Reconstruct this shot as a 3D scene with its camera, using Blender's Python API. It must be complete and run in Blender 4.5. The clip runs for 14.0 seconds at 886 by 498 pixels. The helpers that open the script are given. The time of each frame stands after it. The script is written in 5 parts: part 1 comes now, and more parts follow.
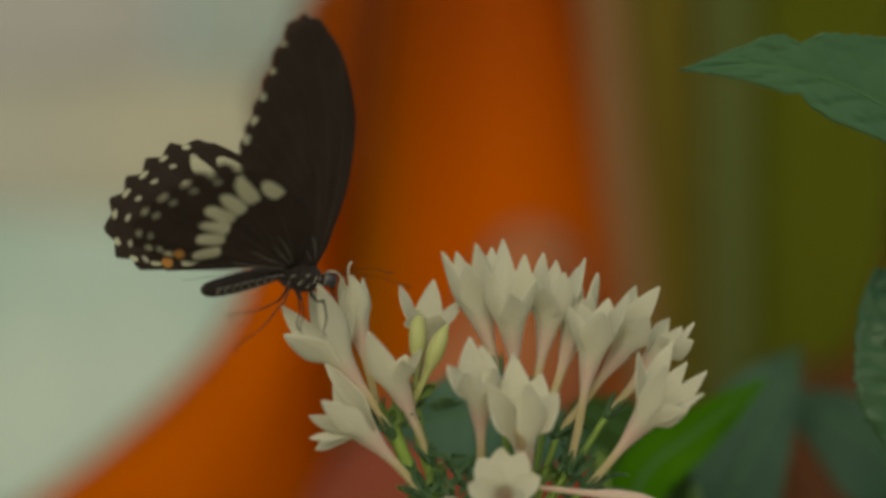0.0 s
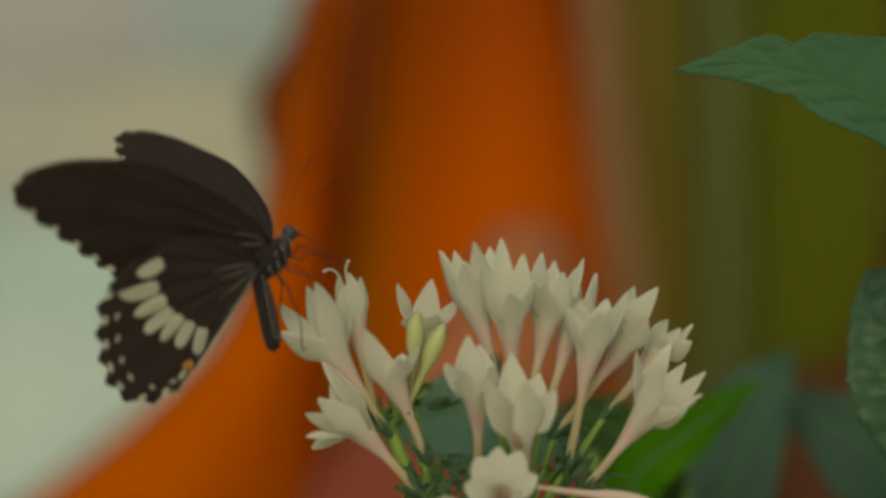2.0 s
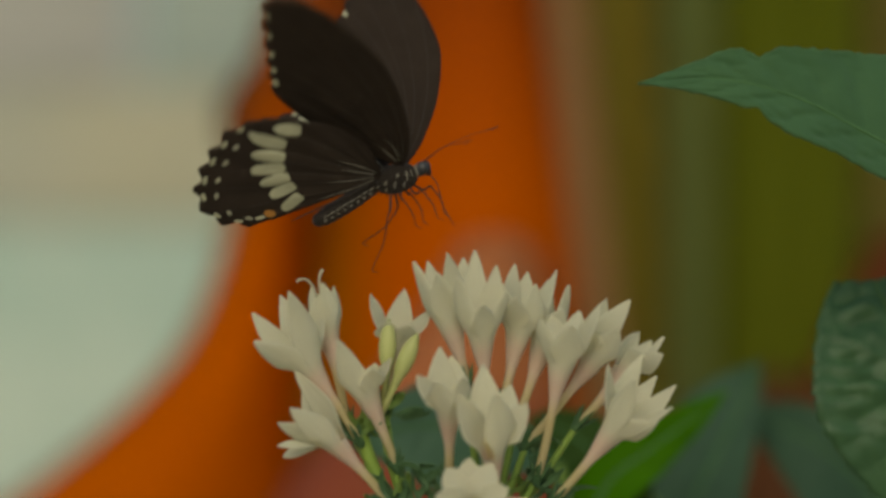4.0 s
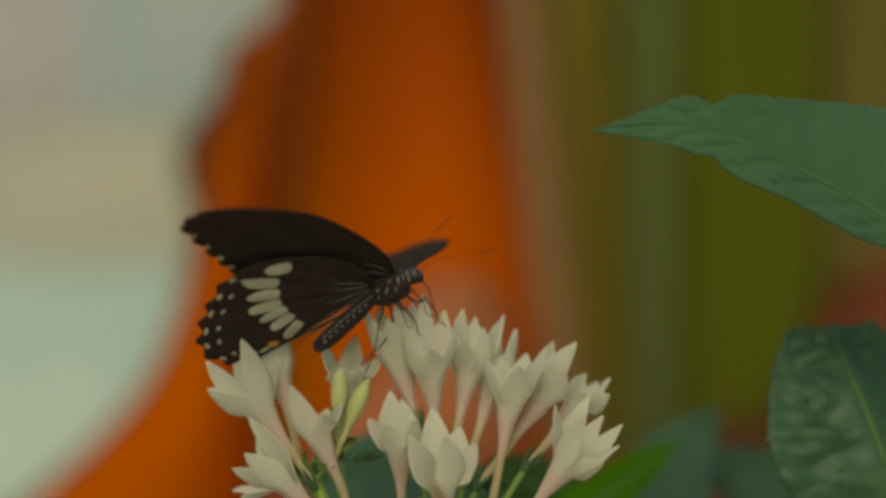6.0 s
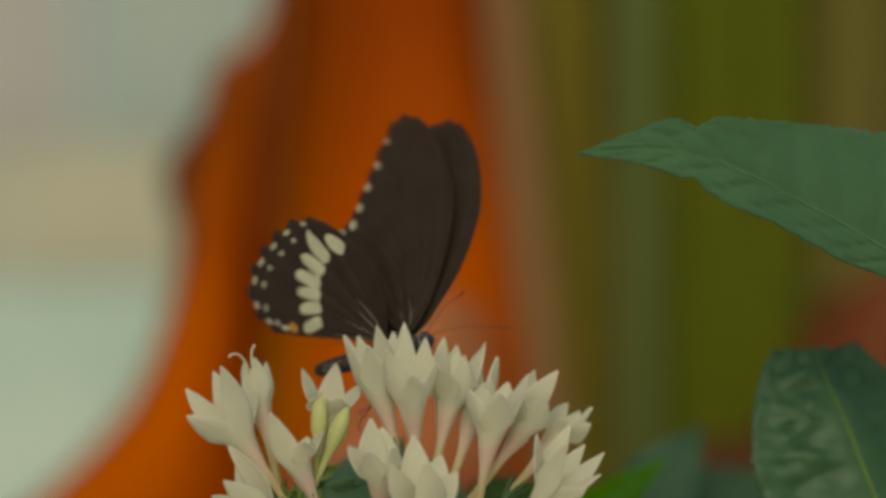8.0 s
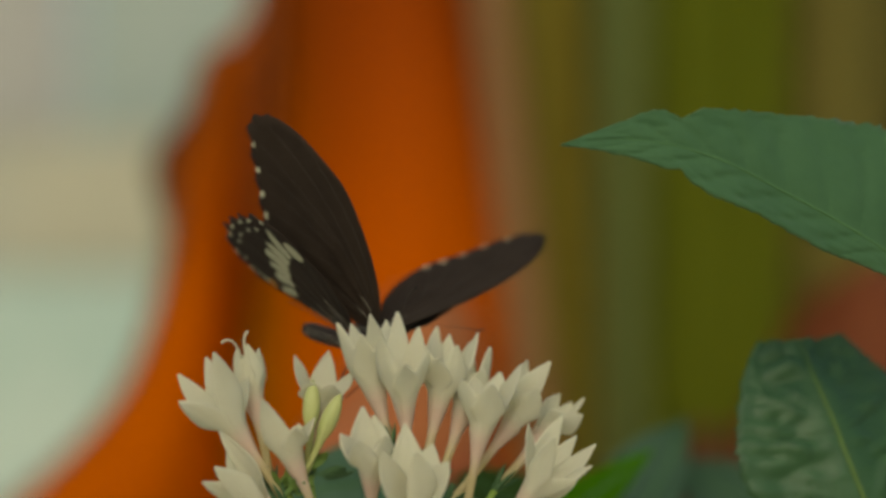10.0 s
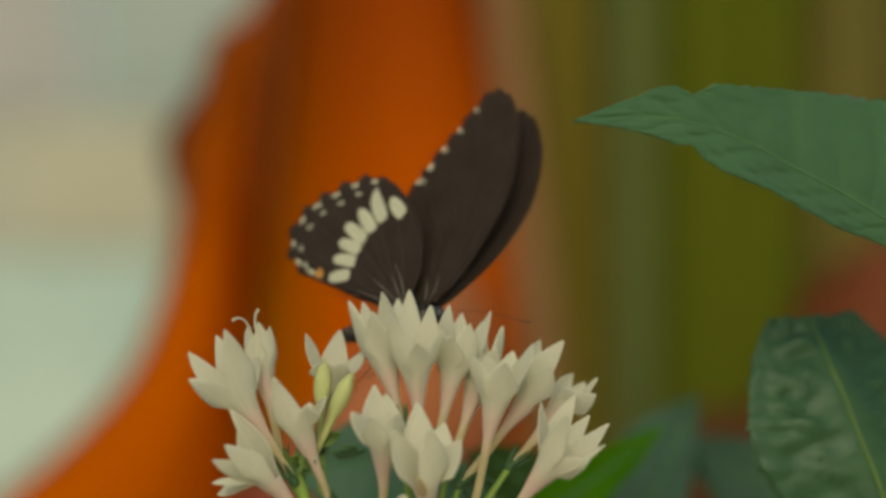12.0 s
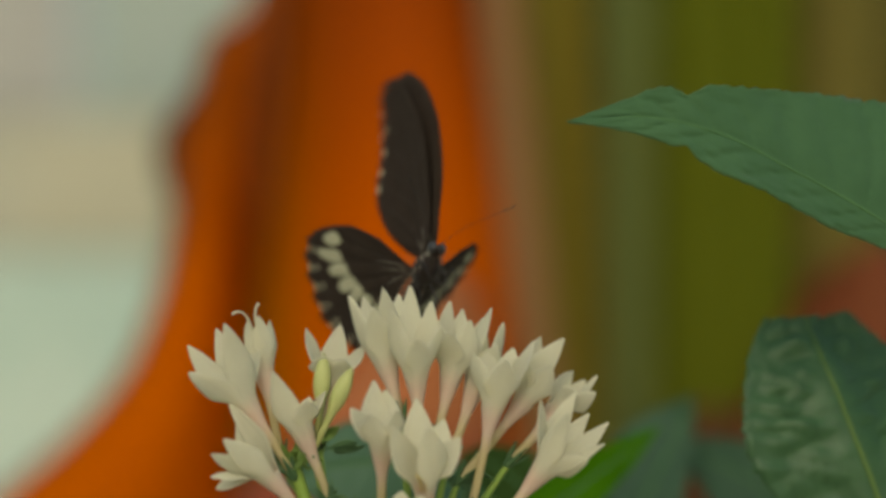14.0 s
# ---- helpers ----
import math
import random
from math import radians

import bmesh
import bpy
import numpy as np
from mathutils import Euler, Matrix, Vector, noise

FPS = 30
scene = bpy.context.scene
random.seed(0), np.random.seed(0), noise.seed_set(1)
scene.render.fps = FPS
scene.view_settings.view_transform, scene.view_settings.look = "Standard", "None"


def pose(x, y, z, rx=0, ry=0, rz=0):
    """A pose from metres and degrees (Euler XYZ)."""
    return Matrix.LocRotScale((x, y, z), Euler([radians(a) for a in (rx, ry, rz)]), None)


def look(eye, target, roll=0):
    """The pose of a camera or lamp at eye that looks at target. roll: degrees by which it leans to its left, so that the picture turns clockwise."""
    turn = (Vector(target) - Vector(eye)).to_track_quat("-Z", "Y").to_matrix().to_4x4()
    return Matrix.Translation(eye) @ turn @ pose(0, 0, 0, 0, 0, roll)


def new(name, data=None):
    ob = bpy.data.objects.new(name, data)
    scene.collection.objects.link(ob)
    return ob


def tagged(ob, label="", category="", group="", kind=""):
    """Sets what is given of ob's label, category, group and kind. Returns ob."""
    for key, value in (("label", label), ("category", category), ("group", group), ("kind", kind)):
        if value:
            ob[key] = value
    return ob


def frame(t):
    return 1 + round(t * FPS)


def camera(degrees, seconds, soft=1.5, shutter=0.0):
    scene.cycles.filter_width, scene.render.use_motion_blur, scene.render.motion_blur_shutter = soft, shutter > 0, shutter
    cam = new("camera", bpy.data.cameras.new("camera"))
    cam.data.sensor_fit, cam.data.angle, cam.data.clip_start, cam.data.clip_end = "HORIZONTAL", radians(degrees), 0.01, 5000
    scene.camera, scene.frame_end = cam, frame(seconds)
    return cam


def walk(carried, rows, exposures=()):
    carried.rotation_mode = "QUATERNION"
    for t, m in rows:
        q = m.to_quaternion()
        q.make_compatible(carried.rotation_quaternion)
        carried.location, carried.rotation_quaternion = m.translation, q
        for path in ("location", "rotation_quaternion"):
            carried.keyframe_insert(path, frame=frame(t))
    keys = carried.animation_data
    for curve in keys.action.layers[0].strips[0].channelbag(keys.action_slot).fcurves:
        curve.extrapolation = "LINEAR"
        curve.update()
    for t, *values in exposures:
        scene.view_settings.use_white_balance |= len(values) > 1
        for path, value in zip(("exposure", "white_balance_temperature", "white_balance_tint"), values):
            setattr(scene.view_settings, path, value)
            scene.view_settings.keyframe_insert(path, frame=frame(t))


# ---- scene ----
# The camera stands on a tripod and turns a little after the butterfly; long macro lens, wide open.
# The lens sits ahead of the pivot, so turning also carries it a few millimetres sideways.
cam = camera(20.0, 14.0, soft=3.3, shutter=0.5)
cam.data.dof.use_dof, cam.data.dof.focus_distance, cam.data.dof.aperture_fstop = True, 0.473, 5.3
cam.data.dof.aperture_blades = 0
EYE_Z, FOCUS, FPX, PIVOT = 0.75, 0.468, 4446.3, 0.1345
# seconds, turn to the left, tilt up (degrees)
PATH = [
    (0.0, 0.000, 0.000),
    (0.5, -0.211, 0.082),
    (1.0, -0.128, 0.007),
    (1.5, -0.181, 0.045),
    (2.0, -0.128, 0.007),
    (2.5, -0.287, 0.060),
    (5.0, -1.046, 0.590),
    (5.5, -1.305, 0.894),
    (6.0, -1.533, 1.077),
    (6.5, -1.472, 1.061),
    (7.0, -1.427, 1.016),
    (7.5, -1.655, 1.412),
    (8.0, -1.823, 1.473),
    (10.5, -2.098, 1.197),
    (11.0, -2.053, 1.060),
    (11.5, -1.992, 0.984),
    (12.0, -1.885, 0.893),
    (12.5, -1.824, 0.801),
    (13.0, -1.916, 0.801),
    (13.5, -1.901, 0.786),
    (14.0, -1.976, 0.907),
]
walk(cam, [(t, pose(0, -PIVOT, EYE_Z, 90 + tilt, 0, turn) @ Matrix.Translation((0, 0, -PIVOT))) for t, turn, tilt in PATH],
      exposures=[(0.0, -0.04, 7400, -3), (2.5, -0.01, 7400, -3), (5.0, 0.06, 7400, -3), (8.0, 0.14, 7400, -3), (10.5, 0.26, 7400, -3), (14.0, 0.33, 7400, -3)])

# ---- world and sun: soft, whitewashed greenhouse daylight ----
world = bpy.data.worlds.new("world")
scene.world = world
world.use_nodes = True
wn = world.node_tree.nodes
sky = wn.new("ShaderNodeTexSky")
sky.sky_type, sky.sun_disc, sky.sun_elevation, sky.sun_rotation = "NISHITA", False, radians(36), radians(189)
sky.air_density, sky.dust_density = 1.0, 3.0
world.node_tree.links.new(sky.outputs[0], wn["Background"].inputs[0])
wn["Background"].inputs[1].default_value = 0.113
sun = new("sun", bpy.data.lights.new("sun", "SUN"))
sun.data.energy, sun.data.angle, sun.data.color = 0.27, radians(20), (1.0, 0.95, 0.86)
sun.matrix_world = look((-0.6, -3.4, 3.6), (0, 0.5, 0.7))


# ---- materials ----
def material(name, colour, rough=0.6, second=None, scale=120.0, mix=0.5, bump=0.1, bump_scale=None, detail=4.0,
             translucent=0.0, sheen=0.0, spec=0.4, stretch=(1, 1, 1), random_value=0.0):
    """Procedural surface: two noises between two colours, fine relief, optional light through thin tissue."""
    m = bpy.data.materials.new(name)
    m.use_nodes = True
    n, l = m.node_tree.nodes, m.node_tree.links
    b = n["Principled BSDF"]
    co = n.new("ShaderNodeTexCoord")
    mp = n.new("ShaderNodeMapping")
    mp.inputs["Scale"].default_value = stretch
    l.new(co.outputs["Object"], mp.inputs[0])
    big, fine = n.new("ShaderNodeTexNoise"), n.new("ShaderNodeTexNoise")
    big.inputs["Scale"].default_value, fine.inputs["Scale"].default_value = scale, scale * 6
    big.inputs["Detail"].default_value = fine.inputs["Detail"].default_value = detail
    l.new(mp.outputs[0], big.inputs["Vector"]), l.new(mp.outputs[0], fine.inputs["Vector"])
    add = n.new("ShaderNodeMath")
    add.operation = "MULTIPLY_ADD"
    add.inputs[1].default_value, add.inputs[2].default_value = 0.35, -0.17
    l.new(fine.outputs[0], add.inputs[0])
    total = n.new("ShaderNodeMath")
    l.new(big.outputs[0], total.inputs[0]), l.new(add.outputs[0], total.inputs[1])
    ramp = n.new("ShaderNodeValToRGB")
    second = second or tuple(c * 0.75 for c in colour)
    ramp.color_ramp.elements[0].position, ramp.color_ramp.elements[1].position = 0.5 - mix / 2, 0.5 + mix / 2
    ramp.color_ramp.elements[0].color, ramp.color_ramp.elements[1].color = (*second, 1), (*colour, 1)
    l.new(total.outputs[0], ramp.inputs[0])
    out = ramp.outputs[0]
    if random_value:
        info, hsv, mr = n.new("ShaderNodeObjectInfo"), n.new("ShaderNodeHueSaturation"), n.new("ShaderNodeMapRange")
        mr.inputs[3].default_value, mr.inputs[4].default_value = 1 - random_value, 1 + random_value
        l.new(info.outputs["Random"], mr.inputs[0]), l.new(mr.outputs[0], hsv.inputs["Value"]), l.new(out, hsv.inputs["Color"])
        out = hsv.outputs[0]
    l.new(out, b.inputs["Base Color"])
    b.inputs["Roughness"].default_value = rough
    b.inputs["Specular IOR Level"].default_value = spec
    b.inputs["Sheen Weight"].default_value = sheen
    bp = n.new("ShaderNodeBump")
    bp.inputs["Strength"].default_value, bp.inputs["Distance"].default_value = bump, 0.0006
    l.new(total.outputs[0], bp.inputs["Height"]), l.new(bp.outputs[0], b.inputs["Normal"])
    if translucent:
        tr, mx = n.new("ShaderNodeBsdfTranslucent"), n.new("ShaderNodeMixShader")
        mx.inputs[0].default_value = translucent
        l.new(out, tr.inputs[0]), l.new(b.outputs[0], mx.inputs[1]), l.new(tr.outputs[0], mx.inputs[2])
        l.new(mx.outputs[0], n["Material Output"].inputs[0])
    return m


def gradient(m, axis, low, high, colour, amount=1.0):
    """Blend a second tint in along one of the object's own axes (metres)."""
    n, l = m.node_tree.nodes, m.node_tree.links
    b = n["Principled BSDF"]
    src = b.inputs["Base Color"].links[0].from_socket
    co, sep, mr, mx = n.new("ShaderNodeTexCoord"), n.new("ShaderNodeSeparateXYZ"), n.new("ShaderNodeMapRange"), n.new("ShaderNodeMix")
    mx.data_type = "RGBA"
    mr.inputs[1].default_value, mr.inputs[2].default_value, mr.inputs[4].default_value = low, high, amount
    mr.interpolation_type = "SMOOTHSTEP"
    l.new(co.outputs["Object"], sep.inputs[0]), l.new(sep.outputs["XYZ".index(axis)], mr.inputs[0])
    l.new(mr.outputs[0], mx.inputs[0]), l.new(src, mx.inputs[6])
    mx.inputs[7].default_value = (*colour, 1)
    l.new(mx.outputs[2], b.inputs["Base Color"])
    for node in n:
        if node.type == "BSDF_TRANSLUCENT":
            l.new(mx.outputs[2], node.inputs[0])
    return m


PETAL = gradient(material("petal", (0.85, 0.835, 0.715), 0.75, (0.80, 0.78, 0.65), 300, 0.8, 0.35, translucent=0.62, sheen=0.1, random_value=0.04, spec=0.12), "Z", 0.0010, -0.0046, (0.85, 0.69, 0.60), 0.9)
TUBE = gradient(gradient(material("tube", (0.72, 0.63, 0.38), 0.7, (0.63, 0.54, 0.31), 220, 0.7, 0.12, translucent=0.5, random_value=0.06), "Z", -0.0110, -0.0050, (0.85, 0.69, 0.60), 0.9), "Z", -0.0046, 0.0010, (0.83, 0.815, 0.72), 1.0)
BUD = gradient(material("bud", (0.56, 0.58, 0.26), 0.6, (0.47, 0.51, 0.20), 260, 0.6, 0.12, translucent=0.2), "Z", 0.0255, 0.0315, (0.66, 0.66, 0.36), 0.7)
STAMEN = material("stamen", (0.80, 0.70, 0.36), 0.6, (0.72, 0.6, 0.28), 400, 0.6, 0.2)
STEM = material("stem", (0.22, 0.33, 0.06), 0.55, (0.14, 0.24, 0.04), 150, 0.6, 0.25)
CALYX = material("calyx", (0.075, 0.155, 0.058), 0.6, (0.045, 0.105, 0.048), 200, 0.6, 0.25, translucent=0.15)
CALYX_PALE = material("calyx_pale", (0.17, 0.27, 0.055), 0.6, (0.11, 0.19, 0.045), 200, 0.6, 0.25, translucent=0.25)
LEAF = material("leaf", (0.068, 0.160, 0.068), 0.7, (0.046, 0.124, 0.052), 90, 0.9, 0.9, translucent=0.2, spec=0.25, sheen=0.15)
LEAF_QUILT = material("leaf_quilted", (0.048, 0.122, 0.046), 0.5, (0.026, 0.076, 0.031), 110, 0.8, 0.9, translucent=0.12, spec=0.45)
LEAF_DIM = material("leaf_dim", (0.052, 0.115, 0.066), 0.6, (0.036, 0.084, 0.050), 70, 0.7, 0.6, translucent=0.12, spec=0.2)
LEAF_TEAL = material("leaf_blue_green", (0.072, 0.160, 0.092), 0.55, (0.050, 0.118, 0.070), 70, 0.7, 0.4, translucent=0.12, spec=0.3)
LEAF_BRIGHT = material("leaf_bright", (0.068, 0.215, 0.002), 0.6, (0.045, 0.160, 0.002), 70, 0.7, 0.3, translucent=0.3, spec=0.08)
LEAF_DEEP = material("leaf_deep", (0.040, 0.092, 0.014), 0.6, (0.026, 0.064, 0.012), 70, 0.7, 0.3, translucent=0.2, spec=0.15)
VEIN = material("leaf_vein", (0.082, 0.185, 0.070), 0.85, (0.068, 0.16, 0.060), 150, 0.6, 0.2)
RIB_PALE = material("leaf_rib_pale", (0.115, 0.19, 0.042), 0.7, (0.09, 0.155, 0.038), 150, 0.6, 0.2)
WING = material("wing", (0.065, 0.0475, 0.0368), 0.9, (0.040, 0.0297, 0.0232), 150, 0.9, 0.35, sheen=0.02, spec=0.08, translucent=0.4)
WING_HIND = material("hindwing_black", (0.050, 0.0370, 0.0300), 0.9, (0.033, 0.0248, 0.0200), 190, 0.8, 0.35, sheen=0.02, spec=0.08, translucent=0.2)
WING_VEIN = material("wing_vein", (0.052, 0.040, 0.032), 0.7, (0.034, 0.026, 0.021), 400, 0.6, 0.2)
SPOT = material("spot", (0.545, 0.545, 0.395), 0.8, (0.45, 0.45, 0.32), 700, 0.8, 0.25, translucent=0.12)
SPOT_DIM = material("spot_dusted", (0.47, 0.46, 0.35), 0.8, (0.32, 0.31, 0.24), 900, 0.9, 0.25, translucent=0.1)
SPOT_ORANGE = material("spot_orange", (0.50, 0.24, 0.05), 0.75, (0.4, 0.17, 0.04), 700, 0.8, 0.2)
FUR = material("body_scales", (0.030, 0.022, 0.018), 0.85, (0.015, 0.011, 0.009), 700, 0.6, 0.8, sheen=0.08, spec=0.2)
FUR_PALE = material("pale_scales", (0.33, 0.31, 0.26), 0.8, (0.17, 0.155, 0.13), 900, 0.6, 0.4)
STREAK = material("pale_vein_scales", (0.26, 0.24, 0.21), 0.7, (0.14, 0.13, 0.11), 900, 0.6, 0.3)
EYE_MAT = material("eye", (0.030, 0.032, 0.038), 0.35, (0.018, 0.019, 0.023), 900, 0.6, 0.2, spec=0.5)
LEG_MAT = material("leg", (0.020, 0.015, 0.014), 0.55, (0.012, 0.009, 0.009), 900, 0.6, 0.3)
ORANGE = material("orange_bract", (0.50, 0.098, 0.0), 0.7, (0.42, 0.074, 0.0), 14, 0.8, 0.3, translucent=0.12, stretch=(3, 3, 0.7), spec=0.05)
ORANGE_OLIVE = gradient(material("orange_olive_bract", (0.37, 0.112, 0.0), 0.7, (0.30, 0.090, 0.0), 14, 0.8, 0.3, translucent=0.1, stretch=(3, 3, 0.7), spec=0.05), "X", -0.040, -0.002, (0.47, 0.082, 0.0))
# shade on the upper part of both bracts, painted in as a darker red-brown
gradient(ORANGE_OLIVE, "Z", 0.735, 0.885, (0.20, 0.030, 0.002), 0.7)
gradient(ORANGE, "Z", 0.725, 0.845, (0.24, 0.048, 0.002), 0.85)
EDGE_STRIP = material("bract_edge_strip", (0.16, 0.10, 0.050), 0.7, (0.10, 0.065, 0.035), 40, 0.7, 0.3, spec=0.1)
SEAM_SHADE = material("seam_shade_strip", (0.24, 0.054, 0.003), 0.6, (0.17, 0.036, 0.003), 20, 0.7, 0.3, stretch=(3, 3, 0.5), spec=0.2)
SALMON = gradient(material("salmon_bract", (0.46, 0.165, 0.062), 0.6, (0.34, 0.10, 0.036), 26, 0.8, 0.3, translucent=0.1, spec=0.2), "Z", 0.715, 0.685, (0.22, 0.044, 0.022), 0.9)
TAN = material("tan_sheath", (0.235, 0.126, 0.057), 0.7, (0.185, 0.100, 0.040), 12, 0.8, 0.4, stretch=(4, 4, 0.4), spec=0.06)
STALK_A = material("olive_stalk", (0.205, 0.165, 0.024), 0.7, (0.165, 0.130, 0.018), 12, 0.8, 0.4, stretch=(4, 4, 0.4), spec=0.06)
STALK_B = material("grey_green_stalk", (0.122, 0.145, 0.046), 0.7, (0.092, 0.115, 0.032), 12, 0.8, 0.4, stretch=(4, 4, 0.4), spec=0.06)
STALK_C = material("green_stalk", (0.092, 0.106, 0.007), 0.7, (0.070, 0.084, 0.005), 9, 0.8, 0.4, stretch=(4, 4, 0.4), spec=0.06)
STALK_D = material("brown_stalk", (0.132, 0.112, 0.028), 0.65, (0.105, 0.088, 0.020), 12, 0.8, 0.4, stretch=(4, 4, 0.4), spec=0.06)
REDDARK = material("dark_brown_leaf", (0.10, 0.038, 0.012), 0.7, (0.06, 0.022, 0.01), 14, 0.8, 0.4, spec=0.15)
REDBROWN = material("red_brown_leaf", (0.19, 0.050, 0.013), 0.6, (0.10, 0.026, 0.01), 14, 0.8, 0.4, spec=0.2)
# unseen floor, kept pale and warm to throw light up onto undersides
FLOOR_BOUNCE = material("pale_bounce_floor", (0.44, 0.385, 0.29), 0.9, (0.34, 0.295, 0.22), 9, 0.7, 1.0, detail=8)
WALL_GREY = material("grey_glazing", (0.37, 0.43, 0.39), 0.5, (0.24, 0.31, 0.295), 8, 0.7, 0.1)
WALL_PINK = material("pale_pink_sheet", (0.45, 0.435, 0.425), 0.6, (0.33, 0.34, 0.315), 8, 0.7, 0.1)
WALL_BAND = gradient(material("beige_rail", (0.48, 0.46, 0.345), 0.6, (0.40, 0.385, 0.29), 9, 0.7, 0.1), "X", 0.62, 0.46, (0.40, 0.41, 0.35), 0.8)
WALL_PALE = material("pale_green_wall", (0.525, 0.62, 0.555), 0.6, (0.325, 0.48, 0.43), 4.5, 0.45, 0.1)


# ---- helpers ----
def spot(x, y, ahead):
    """The place at a depth (metres ahead of the lens) on the first view's line through a picture point."""
    return Vector(((x - 784) / FPX * ahead, ahead, EYE_Z - (y - 441) / FPX * ahead))


def thing(name, at, label, category, group="", kind=""):
    ob = new(name)
    ob.location = at
    ob.empty_display_size = 0.01
    return tagged(ob, label, category, group, kind)


def part(name, bm, mat, parent=None, label="", smooth=True):
    me = bpy.data.meshes.new(name)
    bm.normal_update()
    bm.to_mesh(me)
    bm.free()
    if smooth:
        me.polygons.foreach_set("use_smooth", [True] * len(me.polygons))
    me.materials.append(mat)
    ob = new(name, me)
    ob.parent = parent
    return tagged(ob, label)


def curve_points(pts, n):
    """Smooth points through the given ones (Catmull-Rom)."""
    pts = [Vector(p) for p in pts]
    ext = [2 * pts[0] - pts[1], *pts, 2 * pts[-1] - pts[-2]]
    out = []
    for k in range(n + 1):
        f = k / n * (len(pts) - 1)
        i = min(int(f), len(pts) - 2)
        t = f - i
        a, b, c, d = ext[i:i + 4]
        out.append(0.5 * (2 * b + (c - a) * t + (2 * a - 5 * b + 4 * c - d) * t * t + (3 * b - a - 3 * c + d) * t ** 3))
    return out


def add_tube(bm, pts, radii, sides=10, n=None, cap=True):
    """A round tube along points, its radii spread evenly along it."""
    pts = curve_points(pts, n) if n else [Vector(p) for p in pts]
    rings, ref = [], None
    for i, p in enumerate(pts):
        d = (pts[min(i + 1, len(pts) - 1)] - pts[max(i - 1, 0)]).normalized()
        if ref is None:
            ref = d.orthogonal().normalized()
        ref = (ref - d * ref.dot(d)).normalized()
        side = d.cross(ref)
        f = i / max(1, len(pts) - 1) * (len(radii) - 1)
        j = min(int(f), len(radii) - 2)
        r = radii[j] + (radii[j + 1] - radii[j]) * (f - j)
        rings.append([bm.verts.new(p + r * (math.cos(a) * ref + math.sin(a) * side)) for a in [2 * math.pi * k / sides for k in range(sides)]])
    for a, b in zip(rings, rings[1:]):
        for k in range(sides):
            bm.faces.new((a[k], a[(k + 1) % sides], b[(k + 1) % sides], b[k]))
    if cap:
        bm.faces.new(rings[0][::-1])
        if cap != "foot":
            bm.faces.new(rings[-1])
    return bm


def add_ball(bm, at, rx, ry, rz, seg=14, turn=None):
    m = Matrix.Translation(at) @ (turn.to_4x4() if turn else Matrix()) @ Matrix.Diagonal((rx, ry, rz, 1))
    bmesh.ops.create_uvsphere(bm, u_segments=seg, v_segments=max(6, seg // 2), radius=1, matrix=m)
    return bm


def add_sheet(bm, grid, thick):
    """A closed thin sheet over a grid of points, with the thickness shared to both sides."""
    rows, cols = len(grid), len(grid[0])

    def normal(i, j):
        du = grid[min(i + 1, rows - 1)][j] - grid[max(i - 1, 0)][j]
        dv = grid[i][min(j + 1, cols - 1)] - grid[i][max(j - 1, 0)]
        c = du.cross(dv)
        return c.normalized() if c.length > 1e-14 else Vector((0, 0, 1))
    mid = normal(rows // 2, cols // 2)
    sides = []
    for s in (0.5, -0.5):
        sides.append([[bm.verts.new(grid[i][j] + s * thick * (normal(i, j) if normal(i, j).dot(mid) > -0.2 else mid)) for j in range(cols)] for i in range(rows)])
    a, b = sides
    for i in range(rows - 1):
        for j in range(cols - 1):
            bm.faces.new((a[i][j], a[i + 1][j], a[i + 1][j + 1], a[i][j + 1]))
            bm.faces.new((b[i][j], b[i][j + 1], b[i + 1][j + 1], b[i + 1][j]))
    for i in range(rows - 1):
        for j, flip in ((0, False), (cols - 1, True)):
            f = (a[i][j], b[i][j], b[i + 1][j], a[i + 1][j])
            bm.faces.new(f[::-1] if flip else f)
    for j in range(cols - 1):
        for i, flip in ((0, True), (rows - 1, False)):
            f = (a[i][j], b[i][j], b[i][j + 1], a[i][j + 1])
            bm.faces.new(f[::-1] if flip else f)
    return bm


# ---- setting: ground and the pale greenhouse wall far behind ----
bm = bmesh.new()
rng = random.Random(3)
ground_grid = []
lines = [-400, -60, -12, -5, -3, -2, -1.4, -1, -0.7, -0.4, -0.1, 0.2, 0.5, 0.8, 1.1, 1.4, 1.8, 2.3, 3, 4, 6, 14, 60, 400]
for y in lines:
    ground_grid.append([Vector((x, y, rng.uniform(-0.03, 0.0) if abs(x) < 5 and abs(y) < 5 else -0.02)) for x in lines])
add_sheet(bm, ground_grid, 0.05)
tagged(part("ground", bm, FLOOR_BOUNCE), "unseen pale floor that bounces light up", "ground", kind="structure")

wall = thing("wall_back", (-0.9, 2.55, 0), "pale whitewashed greenhouse end wall with a beige rail", "wall", kind="structure")


def panel(name, x0, x1, z0, z1, mat, label, y=0.0, depth=0.05):
    bm = bmesh.new()
    bmesh.ops.create_cube(bm, size=1, matrix=Matrix.Translation(((x0 + x1) / 2, y + depth / 2, (z0 + z1) / 2)) @ Matrix.Diagonal((x1 - x0, depth, z1 - z0, 1)))
    bmesh.ops.bevel(bm, geom=bm.edges[:], offset=0.006, segments=2, affect="EDGES")
    part(name, bm, mat, wall, label, smooth=False)


